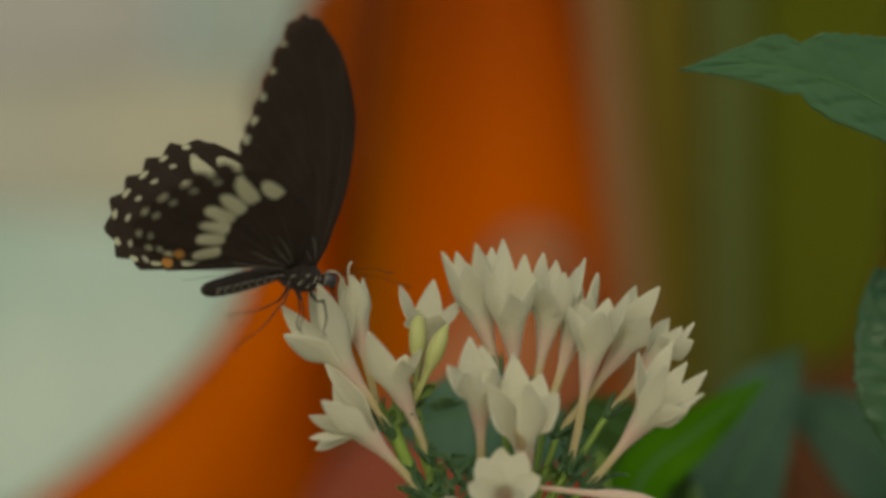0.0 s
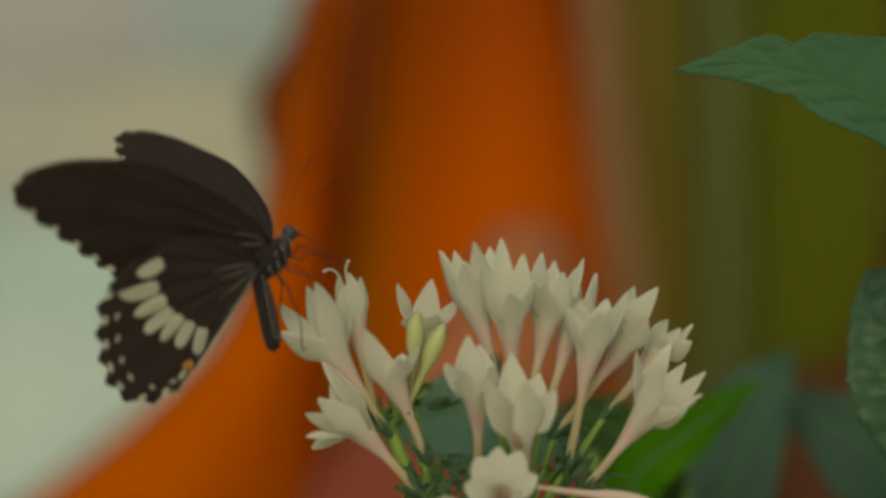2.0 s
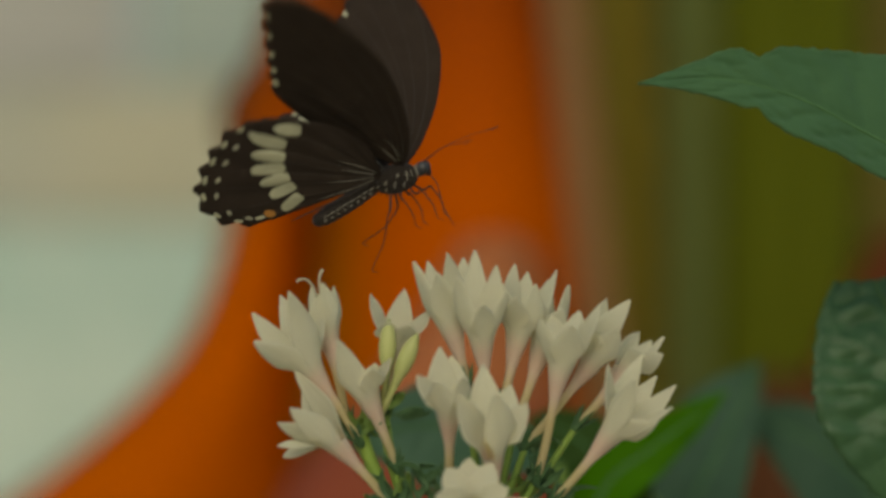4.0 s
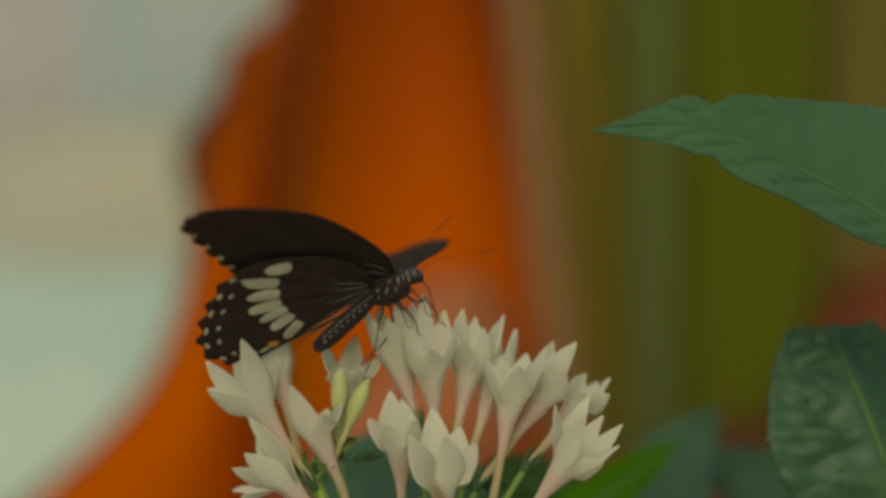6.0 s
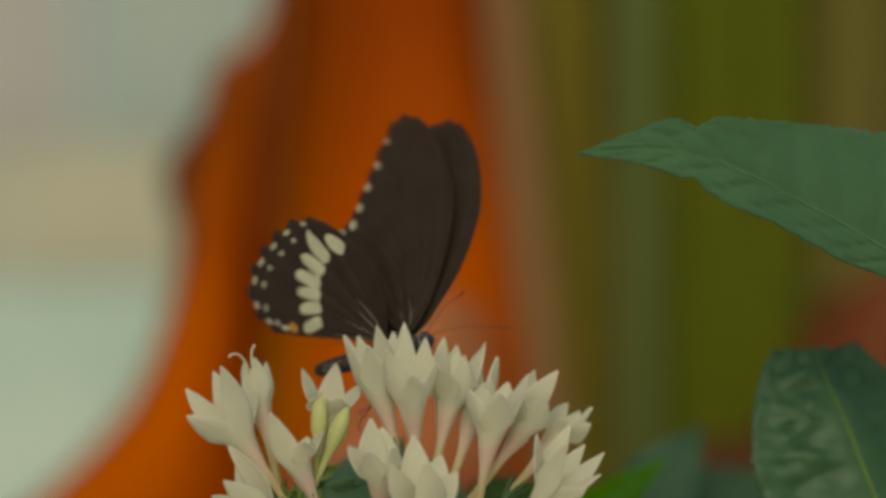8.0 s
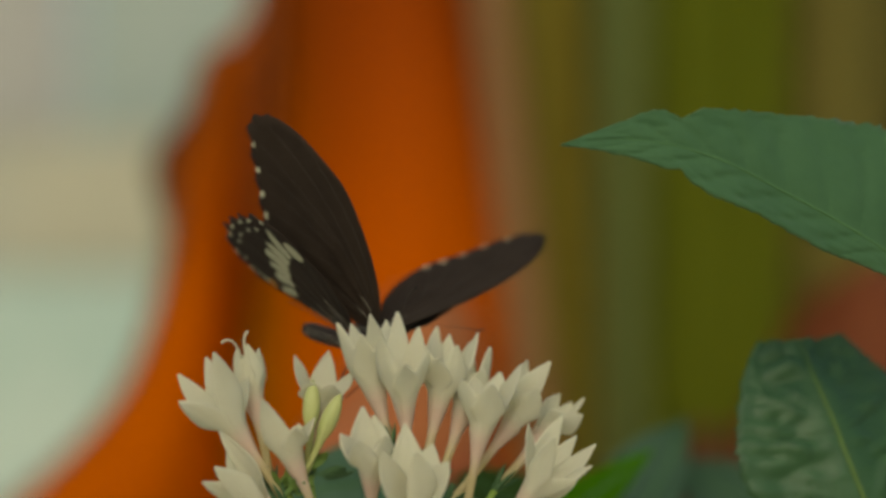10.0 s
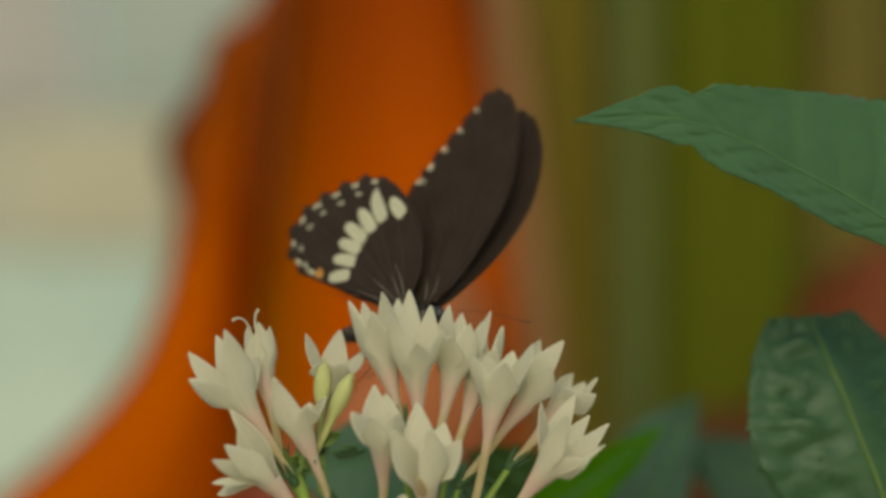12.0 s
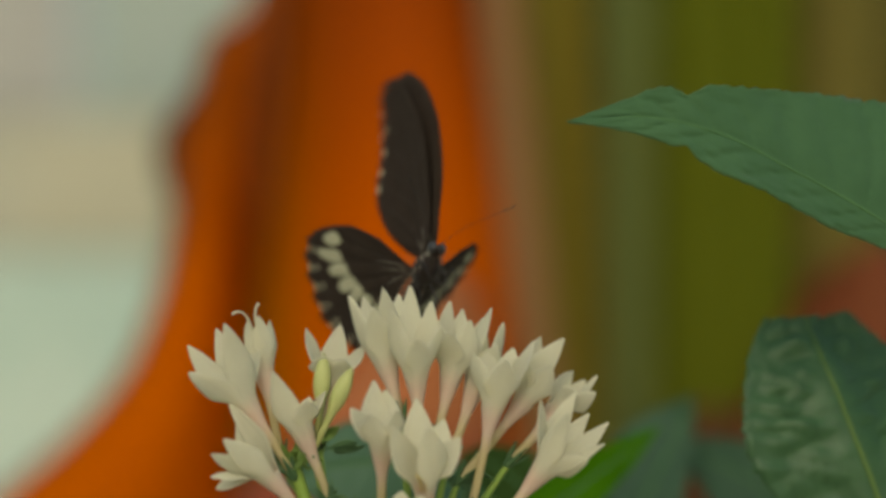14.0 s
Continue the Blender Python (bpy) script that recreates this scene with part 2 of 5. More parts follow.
panel("wall_base", -2.5, 2.9, -0.03, 0.787, WALL_PALE, "pale green painted lower wall")
panel("rail", -2.5, 2.9, 0.792, 0.925, WALL_BAND, "beige painted rail", -0.004, 0.05)
panel("glazing", -2.5, 0.375, 0.930, 2.6, WALL_GREY, "grey-green clouded glazing")
panel("sheet", 0.385, 0.62, 0.930, 2.6, WALL_PINK, "pale pinkish sheet", -0.012, 0.06)
panel("glazing", 0.63, 2.9, 0.930, 2.6, WALL_GREY, "grey-green clouded glazing")


# ---- out-of-focus plants behind ----
def blade(bm, left, right, ahead_left, ahead_right, bulge, tilt=0.0, thick=0.0012, n=26, m=14):
    """A broad curved blade between two edge lines given in the first view, bulging towards the lens."""
    a, b = curve_points([(x, y, 0) for x, y in left], n), curve_points([(x, y, 0) for x, y in right], n)
    grid = []
    for i in range(n + 1):
        row = []
        for j in range(m + 1):
            f = j / m
            p = a[i].lerp(b[i], f)
            d = ahead_left + (ahead_right - ahead_left) * f - bulge * math.sin(math.pi * f) ** 0.8 - tilt * min(1.0, max(-0.6, (p.y - 300) / 600))
            row.append(spot(p.x, p.y, d))
        grid.append(row)
    return add_sheet(bm, grid, thick)


heliconia = thing("heliconia", spot(800, 441, 0.98), "tall plant with broad smooth orange bracts and an added shade strip between them", "plant")
base = heliconia.location.copy()
base.z = 0
heliconia.location = base


def local_blade(name, mat, label, parent, *args, **kw):
    bm = blade(bmesh.new(), *args, **kw)
    bmesh.ops.translate(bm, verts=bm.verts[:], vec=-parent.location)
    return part(name, bm, mat, parent, label)


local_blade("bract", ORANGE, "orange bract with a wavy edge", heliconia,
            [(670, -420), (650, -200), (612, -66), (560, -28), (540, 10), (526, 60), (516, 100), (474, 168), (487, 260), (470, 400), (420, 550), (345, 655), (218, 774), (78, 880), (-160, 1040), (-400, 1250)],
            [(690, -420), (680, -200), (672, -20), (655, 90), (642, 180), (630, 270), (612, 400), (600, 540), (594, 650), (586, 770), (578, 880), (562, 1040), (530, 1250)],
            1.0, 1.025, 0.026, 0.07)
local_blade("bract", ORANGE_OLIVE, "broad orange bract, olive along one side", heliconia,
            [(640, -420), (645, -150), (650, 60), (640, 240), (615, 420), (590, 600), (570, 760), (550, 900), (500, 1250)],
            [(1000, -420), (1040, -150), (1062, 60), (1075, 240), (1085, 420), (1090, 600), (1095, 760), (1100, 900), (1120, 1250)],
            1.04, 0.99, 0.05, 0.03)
local_blade("dry_edge", REDDARK, "dry brown curled edge", heliconia,
            [(520, 70), (484, 120), (458, 160), (456, 205), (472, 270)],
            [(530, 70), (508, 128), (490, 166), (490, 210), (488, 270)],
            0.985, 0.99, 0.004)
# strip added over the bract's edge to darken and dull its red rim
local_blade("margin", EDGE_STRIP, "thin dull brown strip added to darken the bract's edge", heliconia,
            [(552, -28), (532, 10), (508, 100), (466, 168), (479, 260), (462, 400), (412, 546), (338, 650), (211, 768), (72, 874), (-166, 1034)],
            [(568, -28), (548, 14), (524, 104), (484, 170), (497, 264), (480, 404), (430, 555), (354, 662), (227, 782), (86, 888), (-152, 1048)],
            0.986, 0.990, 0.002)
# dark red strip added along the groove between the bracts, in place of its shade
bm = bmesh.new()
add_tube(bm, [spot(x, y, 1.025) - base for x, y in ((672, -420), (662, -100), (652, 80), (632, 250), (607, 420), (592, 600), (580, 800), (562, 1100))] + [Vector((-0.03, 0.03, -0.02))], [0.005, 0.0047, 0.0045, 0.0055], 12, 40)
part("stalk", bm, SEAM_SHADE, heliconia, "dark red strip standing for shade between the bracts")
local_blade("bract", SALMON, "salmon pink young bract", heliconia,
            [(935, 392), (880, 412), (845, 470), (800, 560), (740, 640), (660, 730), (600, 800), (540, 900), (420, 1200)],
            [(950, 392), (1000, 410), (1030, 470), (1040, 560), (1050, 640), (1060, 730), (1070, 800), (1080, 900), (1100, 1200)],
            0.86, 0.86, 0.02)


def stalk(x0, x1, ahead, mat, label, lean=0.0, category="stalk"):
    """An upright leaf stalk of overlapping sheaths that stands in the soil."""
    a, b = spot(x0, 441, ahead), spot(x1, 441, ahead)
    r, c = (b.x - a.x) / 2, (a.x + b.x) / 2
    ob = thing("plant_stalk", (c, ahead, 0), label, category, "stalks behind the flowers")
    bm = bmesh.new()
    add_tube(bm, [(-lean * 0.75, 0, -0.04), (-lean * 0.3, 0, 0.4), (0, 0, 0.75), (lean * 0.4, 0, 1.1), (lean, 0, 1.7)], [r * 1.25, r * 1.1, r, r * 0.9, r * 0.6], 20, 24)
    part("sheath", bm, mat, ob)
    bm = bmesh.new()
    add_tube(bm, [(-lean * 0.75 + r * 0.5, -r * 0.75, -0.04), (r * 0.45, -r * 0.72, 0.75), (lean + r * 0.25, -r * 0.5, 1.6)], [r * 0.5, r * 0.42, r * 0.2], 12, 16)
    part("inner_sheath", bm, mat, ob)
    return ob


stalk(1066, 1152, 0.985, TAN, "pale tan dry leaf sheath standing among stalks", -0.09)
stalk(1118, 1262, 1.12, STALK_A, "olive brown upright plant stalk", -0.05)
stalk(1240, 1374, 1.08, STALK_B, "grey-green upright plant stalk", -0.02)
stalk(1332, 1500, 1.06, STALK_C, "dark yellow-green upright plant stalk", 0.0)
stalk(1462, 1580, 1.05, STALK_C, "yellow-green thick upright plant stalk", 0.02)
stalk(1552, 1735, 1.075, STALK_D, "brownish upright plant stalk", 0.02)
stalk(1690, 1830, 1.15, STALK_D, "brownish upright plant stalk", 0.0)
stalk(1790, 2000, 1.2, STALK_C, "yellow-green thick upright plant stalk", 0.0)
stalk(960, 1140, 1.25, STALK_A, "olive brown upright plant stalk", 0.0)

for x0, x1, mat in ((1080, 1330, STALK_A), (1290, 1500, STALK_C), (1460, 1680, STALK_C), (1640, 1880, STALK_D)):
    stalk(x0, x1, 1.34, mat, "thick olive plant stalk standing behind other stalks", 0.0)
red_plant = thing("red_leaved_plant", (spot(1680, 700, 1.02).x, 1.02, 0), "low plant with dull red-brown leaves", "plant")
local_blade("leaf", REDBROWN, "red-brown leaf", red_plant,
            [(1640, 395), (1600, 430), (1570, 480), (1545, 560), (1500, 640), (1450, 720), (1420, 820), (1400, 1000), (1440, 1400)],
            [(1760, 330), (1800, 400), (1830, 480), (1850, 560), (1850, 640), (1840, 720), (1820, 820), (1800, 1000), (1740, 1400)],
            1.03, 1.0, 0.02)
local_blade("leaf", REDDARK, "dark brown leaf", red_plant,
            [(1420, 640), (1390, 665), (1370, 700), (1360, 760), (1350, 860), (1380, 1000), (1500, 1400)],
            [(1440, 640), (1480, 660), (1510, 700), (1530, 760), (1550, 860), (1570, 1000), (1580, 1400)],
            1.0, 1.0, 0.015)


# ---- leaves of the flowering shrub ----
def shrub_leaf(parent, name, mat, rib, up, upper, lower, label="", arch_u=(0, 0.002, 0), arch_l=(0, -0.002, 0), veins=9, n=56, quilt=0.0007, wave=0.0012, seed=1, thick=0.0005, nicks=(), mottle=0.0, rib_mat=None, rib_size=1.0, side_veins=0.0):
    """A leaf on a curved midrib: half-widths along it on both sides, sunken side veins, a slightly ragged edge."""
    rng = random.Random(seed)
    mid = curve_points(rib, n)
    up = Vector(up).normalized()
    rag = [rng.uniform(-1, 1) for _ in range(n + 1)]
    wu, wl = curve_points([(0, w, 0) for w in upper], n), curve_points([(0, w, 0) for w in lower], n)
    m = 12
    grid = []
    for i in range(n + 1):
        d = (mid[min(i + 1, n)] - mid[max(i - 1, 0)]).normalized()
        side = (up - d * up.dot(d)).normalized()
        face = d.cross(side).normalized()
        if face.y > 0:
            face = -face
        row = []
        for j in range(-m, m + 1):
            f = abs(j) / m
            w = max(0.0, (wu if j > 0 else wl)[i].y)
            s = 1 if j > 0 else -1
            edge = 1 + (0.020 * rag[i] + 0.012 * math.sin(i * 1.9 + 2 * s)) * f ** 6
            for sgn, where, deep, broad in nicks:
                if sgn == s:
                    edge -= deep * math.exp(-((i / n - where) / broad) ** 2) * f ** 3
            tilt = Vector(arch_u if j > 0 else arch_l)
            p = mid[i] + side * (s * w * f * edge) + tilt * (f ** 1.2) * (w / 0.01)
            phase = (i / n * veins + f * 1.3) * 2 * math.pi
            relief = quilt * (0.5 + 0.5 * math.cos(phase)) ** 3 * min(1, f * 5) * (1 - 0.5 * f) * min(1, w / 0.006)
            relief += quilt * 1.1 * noise.noise(Vector((i / n * 22, j * 0.6, seed))) * f * min(1, w / 0.006)
            relief += mottle * (1 - 2 * abs(noise.noise(Vector((i / n * 17 + f * 3.0, j * 0.30, seed + 3.3))))) * min(1, f * 3) * (1 - f ** 4) * min(1, w / 0.006)
            ripple = wave * math.sin(i / n * 9 + seed + s) * f ** 2 * min(1, w / 0.006)
            p -= face * (relief - ripple - 0.0006 * (1 - min(1, f * 6)) * -1)
            row.append(p - parent.location)
        grid.append(row)
    bm = add_sheet(bmesh.new(), grid, thick)
    ob = part(name, bm, mat, parent, label)
    bm = bmesh.new()
    add_tube(bm, [mid[i] - parent.location + Vector((0, 0.0002, 0)) for i in range(0, n + 1, 2)], [rib_size * r for r in (0.0001, 0.0003, 0.0004, 0.0005, 0.0006)], 8)
    part("midrib", bm, rib_mat or VEIN, ob)
    if side_veins:
        for s in (1, -1):
            for k in range(2, veins + 2):
                pts = []
                for j in range(0, m):
                    i = (k + (0.25 if s < 0 else 0) - 1.3 * j / m) / veins * n
                    if 0 <= i < n - 1:
                        a, b = grid[int(i)][m + s * j], grid[int(i) + 1][m + s * j]
                        pts.append(a.lerp(b, i - int(i)) + Vector((0, -0.3 * thick, 0)))
                if len(pts) > 5:
                    part("side_vein", add_tube(bmesh.new(), pts, [side_veins, side_veins * 0.8, side_veins * 0.3], 6), VEIN, ob)
    return ob


shrub = thing("leafy_shrub", (spot(1900, 500, 0.5).x, 0.5, 0), "green leafy shoot with pointed veined leaves", "plant")
shrub_leaf(shrub, "leaf", LEAF,
    [spot(1204, 124, 0.462), spot(1300, 114, 0.463), spot(1388, 121, 0.464), spot(1491, 151, 0.466), spot(1593, 203, 0.469), spot(1696, 258, 0.472), spot(1766, 301, 0.474), spot(1850, 360, 0.477)],
    (0.12, -0.1, 1.0), (0.0, 0.0028, 0.0068, 0.0104, 0.0158, 0.0206, 0.0232, 0.0135), (0.0, 0.0027, 0.0046, 0.0066, 0.0067, 0.0065, 0.0050, 0.0030),
    "pointed mid-green leaf", (0, 0.004, 0), (0, -0.005, 0), 10, n=110, quilt=0.0007, mottle=0.00028, seed=4, rib_size=0.5, side_veins=0.00015, nicks=((1, 0.312, 0.30, 0.026), (1, 0.225, -0.08, 0.04), (-1, 0.335, 0.26, 0.022), (-1, 0.55, 0.07, 0.03), (-1, 0.43, -0.08, 0.03)))
shrub_leaf(shrub, "leaf", LEAF_QUILT,
    [spot(1622, 470, 0.508), spot(1654, 545, 0.503), spot(1683, 610, 0.500), spot(1710, 680, 0.498), spot(1748, 776, 0.497), spot(1800, 930, 0.498), spot(1870, 1080, 0.5)],
    (-1.0, -0.25, 0.25), (0.0092, 0.0170, 0.0222, 0.0236, 0.0184, 0.0080, 0.0), (0.0100, 0.0185, 0.0210, 0.0210, 0.0190, 0.0120, 0.0),
    "dark green quilted leaf", (0, 0.003, 0), (0, 0.002, 0), 12, n=90, quilt=0.0004, mottle=0.0019, seed=9, rib_mat=RIB_PALE)
bm = bmesh.new()
add_tube(bm, [Vector((0, 0, -0.02)), Vector((0.004, 0, 0.3)), spot(1900, 1080, 0.5) - shrub.location, spot(1905, 500, 0.49) - shrub.location, spot(1900, 200, 0.49) - shrub.location], [0.004, 0.003, 0.002], 10, 30)
add_tube(bm, [spot(1850, 400, 0.476) - shrub.location, spot(1880, 440, 0.484) - shrub.location, spot(1905, 500, 0.49) - shrub.location], [0.001, 0.0014], 8, 8)
add_tube(bm, [spot(1870, 1080, 0.5) - shrub.location, spot(1900, 1120, 0.5) - shrub.location], [0.001, 0.0014], 8, 4)
part("stem", bm, STEM, shrub, "thin green stem")

low_shrub = thing("low_leaf_shoot", (spot(1290, 1400, 0.6).x, 0.6, 0), "low shoot with blue-green and bright green leaves", "plant")
for mat, label, rib, up, u, l, sd in (
        (LEAF_DIM, "blue-green pointed leaf", [(1415, 615, 0.60), (1390, 680, 0.6), (1340, 780, 0.595), (1285, 900, 0.59), (1230, 1100, 0.59)], (-1, 0, 0.3), (0, 0.009, 0.014, 0.013, 0.0), (0, 0.004, 0.0085, 0.010, 0.0), 21),
        (LEAF_BRIGHT, "bright green leaf", [(1360, 668, 0.56), (1290, 722, 0.557), (1215, 778, 0.555), (1135, 850, 0.555), (1060, 1050, 0.56)], (-0.6, 0, 1), (0, 0.0035, 0.0055, 0.006, 0.0), (0, 0.0035, 0.0055, 0.006, 0.0), 22),
        (LEAF_DIM, "blue-green leaf", [(1370, 700, 0.62), (1450, 730, 0.615), (1540, 780, 0.61), (1620, 860, 0.61), (1680, 1000, 0.61)], (0.3, 0, 1), (0, 0.006, 0.010, 0.009, 0.0), (0, 0.008, 0.014, 0.012, 0.0), 23),
        (LEAF_TEAL, "blue-green leaf", [(690, 770, 0.545), (750, 745, 0.545), (830, 730, 0.545), (930, 740, 0.545), (1060, 800, 0.55)], (0.1, 0, 1), (0, 0.005, 0.009, 0.007, 0.0), (0, 0.008, 0.014, 0.014, 0.0), 24),
        (LEAF_DEEP, "deep green leaf", [(1000, 720, 0.56), (1050, 730, 0.56), (1110, 770, 0.56), (1170, 850, 0.56), (1200, 1000, 0.56)], (0.3, 0, 1), (0, 0.004, 0.007, 0.007, 0.0), (0, 0.006, 0.012, 0.012, 0.0), 25)):
    shrub_leaf(low_shrub, "leaf", mat, [spot(*p) for p in rib], up, u, l, label, veins=8, n=30, seed=sd)
bm = bmesh.new()
add_tube(bm, [Vector((0, 0, -0.02)), Vector((0, 0, 0.3)), spot(1230, 1100, 0.59) - low_shrub.location, spot(1200, 1000, 0.57) - low_shrub.location], [0.004, 0.003, 0.002], 10, 20)
for e in ((1040, 1050, 0.56), (1680, 1000, 0.61), (1060, 800, 0.55), (1200, 1000, 0.56)):
    add_tube(bm, [Vector((0, 0, 0.55)), (Vector((0, 0, 0.55)) + spot(*e) - low_shrub.location) / 2 + Vector((0, 0, -0.02)), spot(*e) - low_shrub.location], [0.002, 0.001], 8, 10)
part("stem", bm, STEM, low_shrub, "thin green stem")

# ---- the white flower head ----
HUB = Vector((0.01167, 0.468, 0.71205))
pentas = thing("pentas_plant", HUB, "flowering shoot with a cluster of white star-shaped flowers", "flower")


def at(x, y, deep=0.0):
    """A place on the flower head as the view at one and a half seconds shows it; deep: millimetres behind the focus plane."""
    d = FOCUS + deep * 0.001
    return spot(x + 18, y - 6, d) - HUB


PETAL_RNG = random.Random(11)
TRUMPET = ((-0.0300, 0.00078), (-0.0105, 0.00080), (-0.0078, 0.00088), (-0.0062, 0.00106), (-0.0046, 0.00142), (-0.0025, 0.00190), (0.0, 0.00232))


def trumpet(z):
    """The corolla's radius along its axis, from the slim tube to the flared throat."""
    return float(np.interp(z, [p[0] for p in TRUMPET], [p[1] for p in TRUMPET]))


def petal_mesh(tip, mid, half, width, cup, slim, open_side, point):
    """One petal: its share of the flared throat, then a soft lance-shaped lobe, a little twisted and waved in its own way."""
    twist, curl, wave, fat = PETAL_RNG.uniform(-0.18, 0.18), PETAL_RNG.uniform(-0.02, 0.07), PETAL_RNG.uniform(0, 6), PETAL_RNG.uniform(0.92, 1.08)
    out = Vector((math.cos(mid), math.sin(mid), 0))
    side = Vector((-math.sin(mid), math.cos(mid), 0))
    grid = []
    for i in range(6):
        z = -0.0052 + 0.0010 * i
        r = trumpet(z) * slim - 0.00034 + 0.00008 * i
        grid.append([Vector((r * math.cos(mid + half * j / 5), r * math.sin(mid + half * j / 5), z)) for j in range(-5, 6)])
    r0 = trumpet(0) * slim + 0.00012
    root = out * r0
    reach = (tip - root).length
    along = (tip - root).normalized()
    flat = (side - along * side.dot(along)).normalized()
    front = along.cross(flat).normalized()
    front = front if front.dot(out) > 0 else -front
    across = open_side.cross(along)
    a, b = flat.dot(across), front.dot(across)
    twist += max(-0.75, min(0.75, math.atan2(b * (1 if a >= 0 else -1), abs(a))))
    lead = (out * 0.30 + Vector((0, 0, 1))).normalized() * reach * 0.75
    land = (tip - root).normalized() * reach * 0.8
    for i in range(14):
        f = i / 13
        h0, h1, h2, h3 = 2 * f ** 3 - 3 * f ** 2 + 1, f ** 3 - 2 * f ** 2 + f, 3 * f ** 2 - 2 * f ** 3, f ** 3 - f ** 2
        g0, g1, g2, g3 = 6 * f * f - 6 * f, 3 * f * f - 4 * f + 1, 6 * f - 6 * f * f, 3 * f * f - 2 * f
        c = root * h0 + lead * h1 + tip * h2 + land * h3
        d = (root * g0 + lead * g1 + tip * g2 + land * g3).normalized()
        s2 = (side - d * side.dot(d)).normalized()
        face = d.cross(s2).normalized()
        if face.dot(out) < 0:
            face = -face
        s2 = (s2 * math.cos(twist * f) + face * math.sin(twist * f)).normalized()
        face = face - s2 * face.dot(s2)
        q = min(1.0, f / 0.42)
        q = q * q * (3 - 2 * q)
        w0, w1 = r0 * math.sin(half), width * fat * 0.5
        w = (w0 + (w1 - w0) * q) * (1 - (max(0.0, f - 0.28) / 0.72) ** point * 0.965)
        sag = r0 * (1 - math.cos(half)) * (1 - f) ** 1.5 + cup * w * min(1.0, 2 * f)
        row = []
        for j in range(-5, 6):
            u = j / 5
            edge = 0.00022 * math.sin(8 * f + wave + 2.5 * u) * abs(u) * f
            fold = 0.00016 * (1 - abs(u)) ** 3 * math.sin(math.pi * f)
            row.append(c + face * (reach * curl * f ** 3) + s2 * (w * u) - face * (sag * u * u + fold - edge))
        grid.append(row)
    return add_sheet(bmesh.new(), grid, 0.00020)


def floret(base, throat, deep, tips, width=0.0046, slim=1.0, cup=0.16, calyx=True, pollen=True, foot=None, point=1.4):
    """A long-tubed floret: slim tube, flared throat that runs out into the petals, stamens and calyx."""
    b, th = at(*base, deep * 0.5 if foot is None else foot), at(*throat, deep)
    axis = (th - b).normalized()
    length = (th - b).length
    bend = axis.orthogonal().normalized() * length * 0.03
    frame_m = Matrix.Translation(th) @ axis.to_track_quat("Z", "Y").to_matrix().to_4x4()
    inv = frame_m.inverted()
    low = min(0.0012, length * 0.2)
    bm = bmesh.new()
    pts, radii = [], []
    for k in range(19):
        f = k / 18 * (1 - low / length)
        p = inv @ (b + (th - b) * f + bend * math.sin(math.pi * f) * (1 - f))
        pts.append(p)
        radii.append(trumpet(p.z) * slim)
    add_tube(bm, pts, radii, 16, cap="foot")
    ob = part("floret", bm, TUBE, pentas, "white tubular floret flushed pink below")
    ob.matrix_local = frame_m
    ends = sorted(((lambda v: (math.atan2(v.y, v.x), v))(inv @ at(x, y, deep + dd)) for x, y, dd in tips), key=lambda e: e[0])
    # petals turn their faces a little to the open side of the bush
    open_side = inv.to_3x3() @ Vector((0, -1, 0.2))
    for k, (ang, tip) in enumerate(ends):
        before = (ang - ends[k - 1][0]) % (2 * math.pi)
        after = (ends[(k + 1) % len(ends)][0] - ang) % (2 * math.pi)
        lo, hi = min(before / 2, 0.95), min(after / 2, 0.95)
        part("petal", petal_mesh(tip, ang + (hi - lo) / 2, (hi + lo) / 2 + 0.03, width, cup, slim, open_side, point), PETAL, ob)
    if pollen:
        bm = bmesh.new()
        for k in range(5):
            a = k * 1.2566 + base[0]
            o = Vector((math.cos(a), math.sin(a), 0))
            add_tube(bm, [o * 0.0007 + Vector((0, 0, -0.002)), o * 0.0008 + Vector((0, 0, 0.0004)), o * 0.0011 + Vector((0, 0, 0.0016)), o * 0.0013 + Vector((0, 0, 0.0022))], [0.00016, 0.00018, 0.00042, 0.0003], 6, 8)
        part("stamen_tuft", bm, STAMEN, ob, "pale yellow stamens")
    if calyx:
        bm = bmesh.new()
        add_ball(bm, inv @ b, 0.0010, 0.0010, 0.0015, 10)
        for k in range(5):
            a = k * 1.2566 + base[0]
            o = Vector((math.cos(a), math.sin(a), 0))
            add_tube(bm, [inv @ b + o * 0.0006, inv @ b + o * 0.0013 + Vector((0, 0, 0.0018)), inv @ b + o * 0.0021 + Vector((0, 0, 0.0038))], [0.0004, 0.00045, 0.0001], 6, 6)
        part("calyx", bm, CALYX, ob, "green toothed calyx")
    return ob


floret((690, 760), (602, 628), 0, [(500, 535, 2), (502, 583, -5), (563, 494, -6), (546, 503, 6), (612, 520, 5)], 0.0066)
floret((668, 735), (630, 562), 6, [(604, 487, 1), (622, 480, -3), (641, 488, 1), (612, 500, -3), (630, 490, 3)], 0.0046)
floret((757, 808), (703, 676), -2, [(651, 578, -5), (745, 612, -2), (668, 606, 4), (716, 622, 5), (712, 628, -5)], 0.0062)
floret((742, 868), (642, 755), -4, [(575, 637, 2), (546, 727, -4), (546, 768, -4), (588, 668, 6), (566, 700, -6), (556, 788, 1)], 0.0056)
floret((735, 705), (752, 592), 4, [(708, 500, 1), (769, 490, 6), (811, 528, 2), (738, 548, -5), (778, 552, -5)], 0.0064)
floret((880, 660), (850, 552), 2, [(786, 440, -1), (808, 441, 5), (843, 424, -5), (870, 434, 5), (826, 458, -6)], 0.0058)
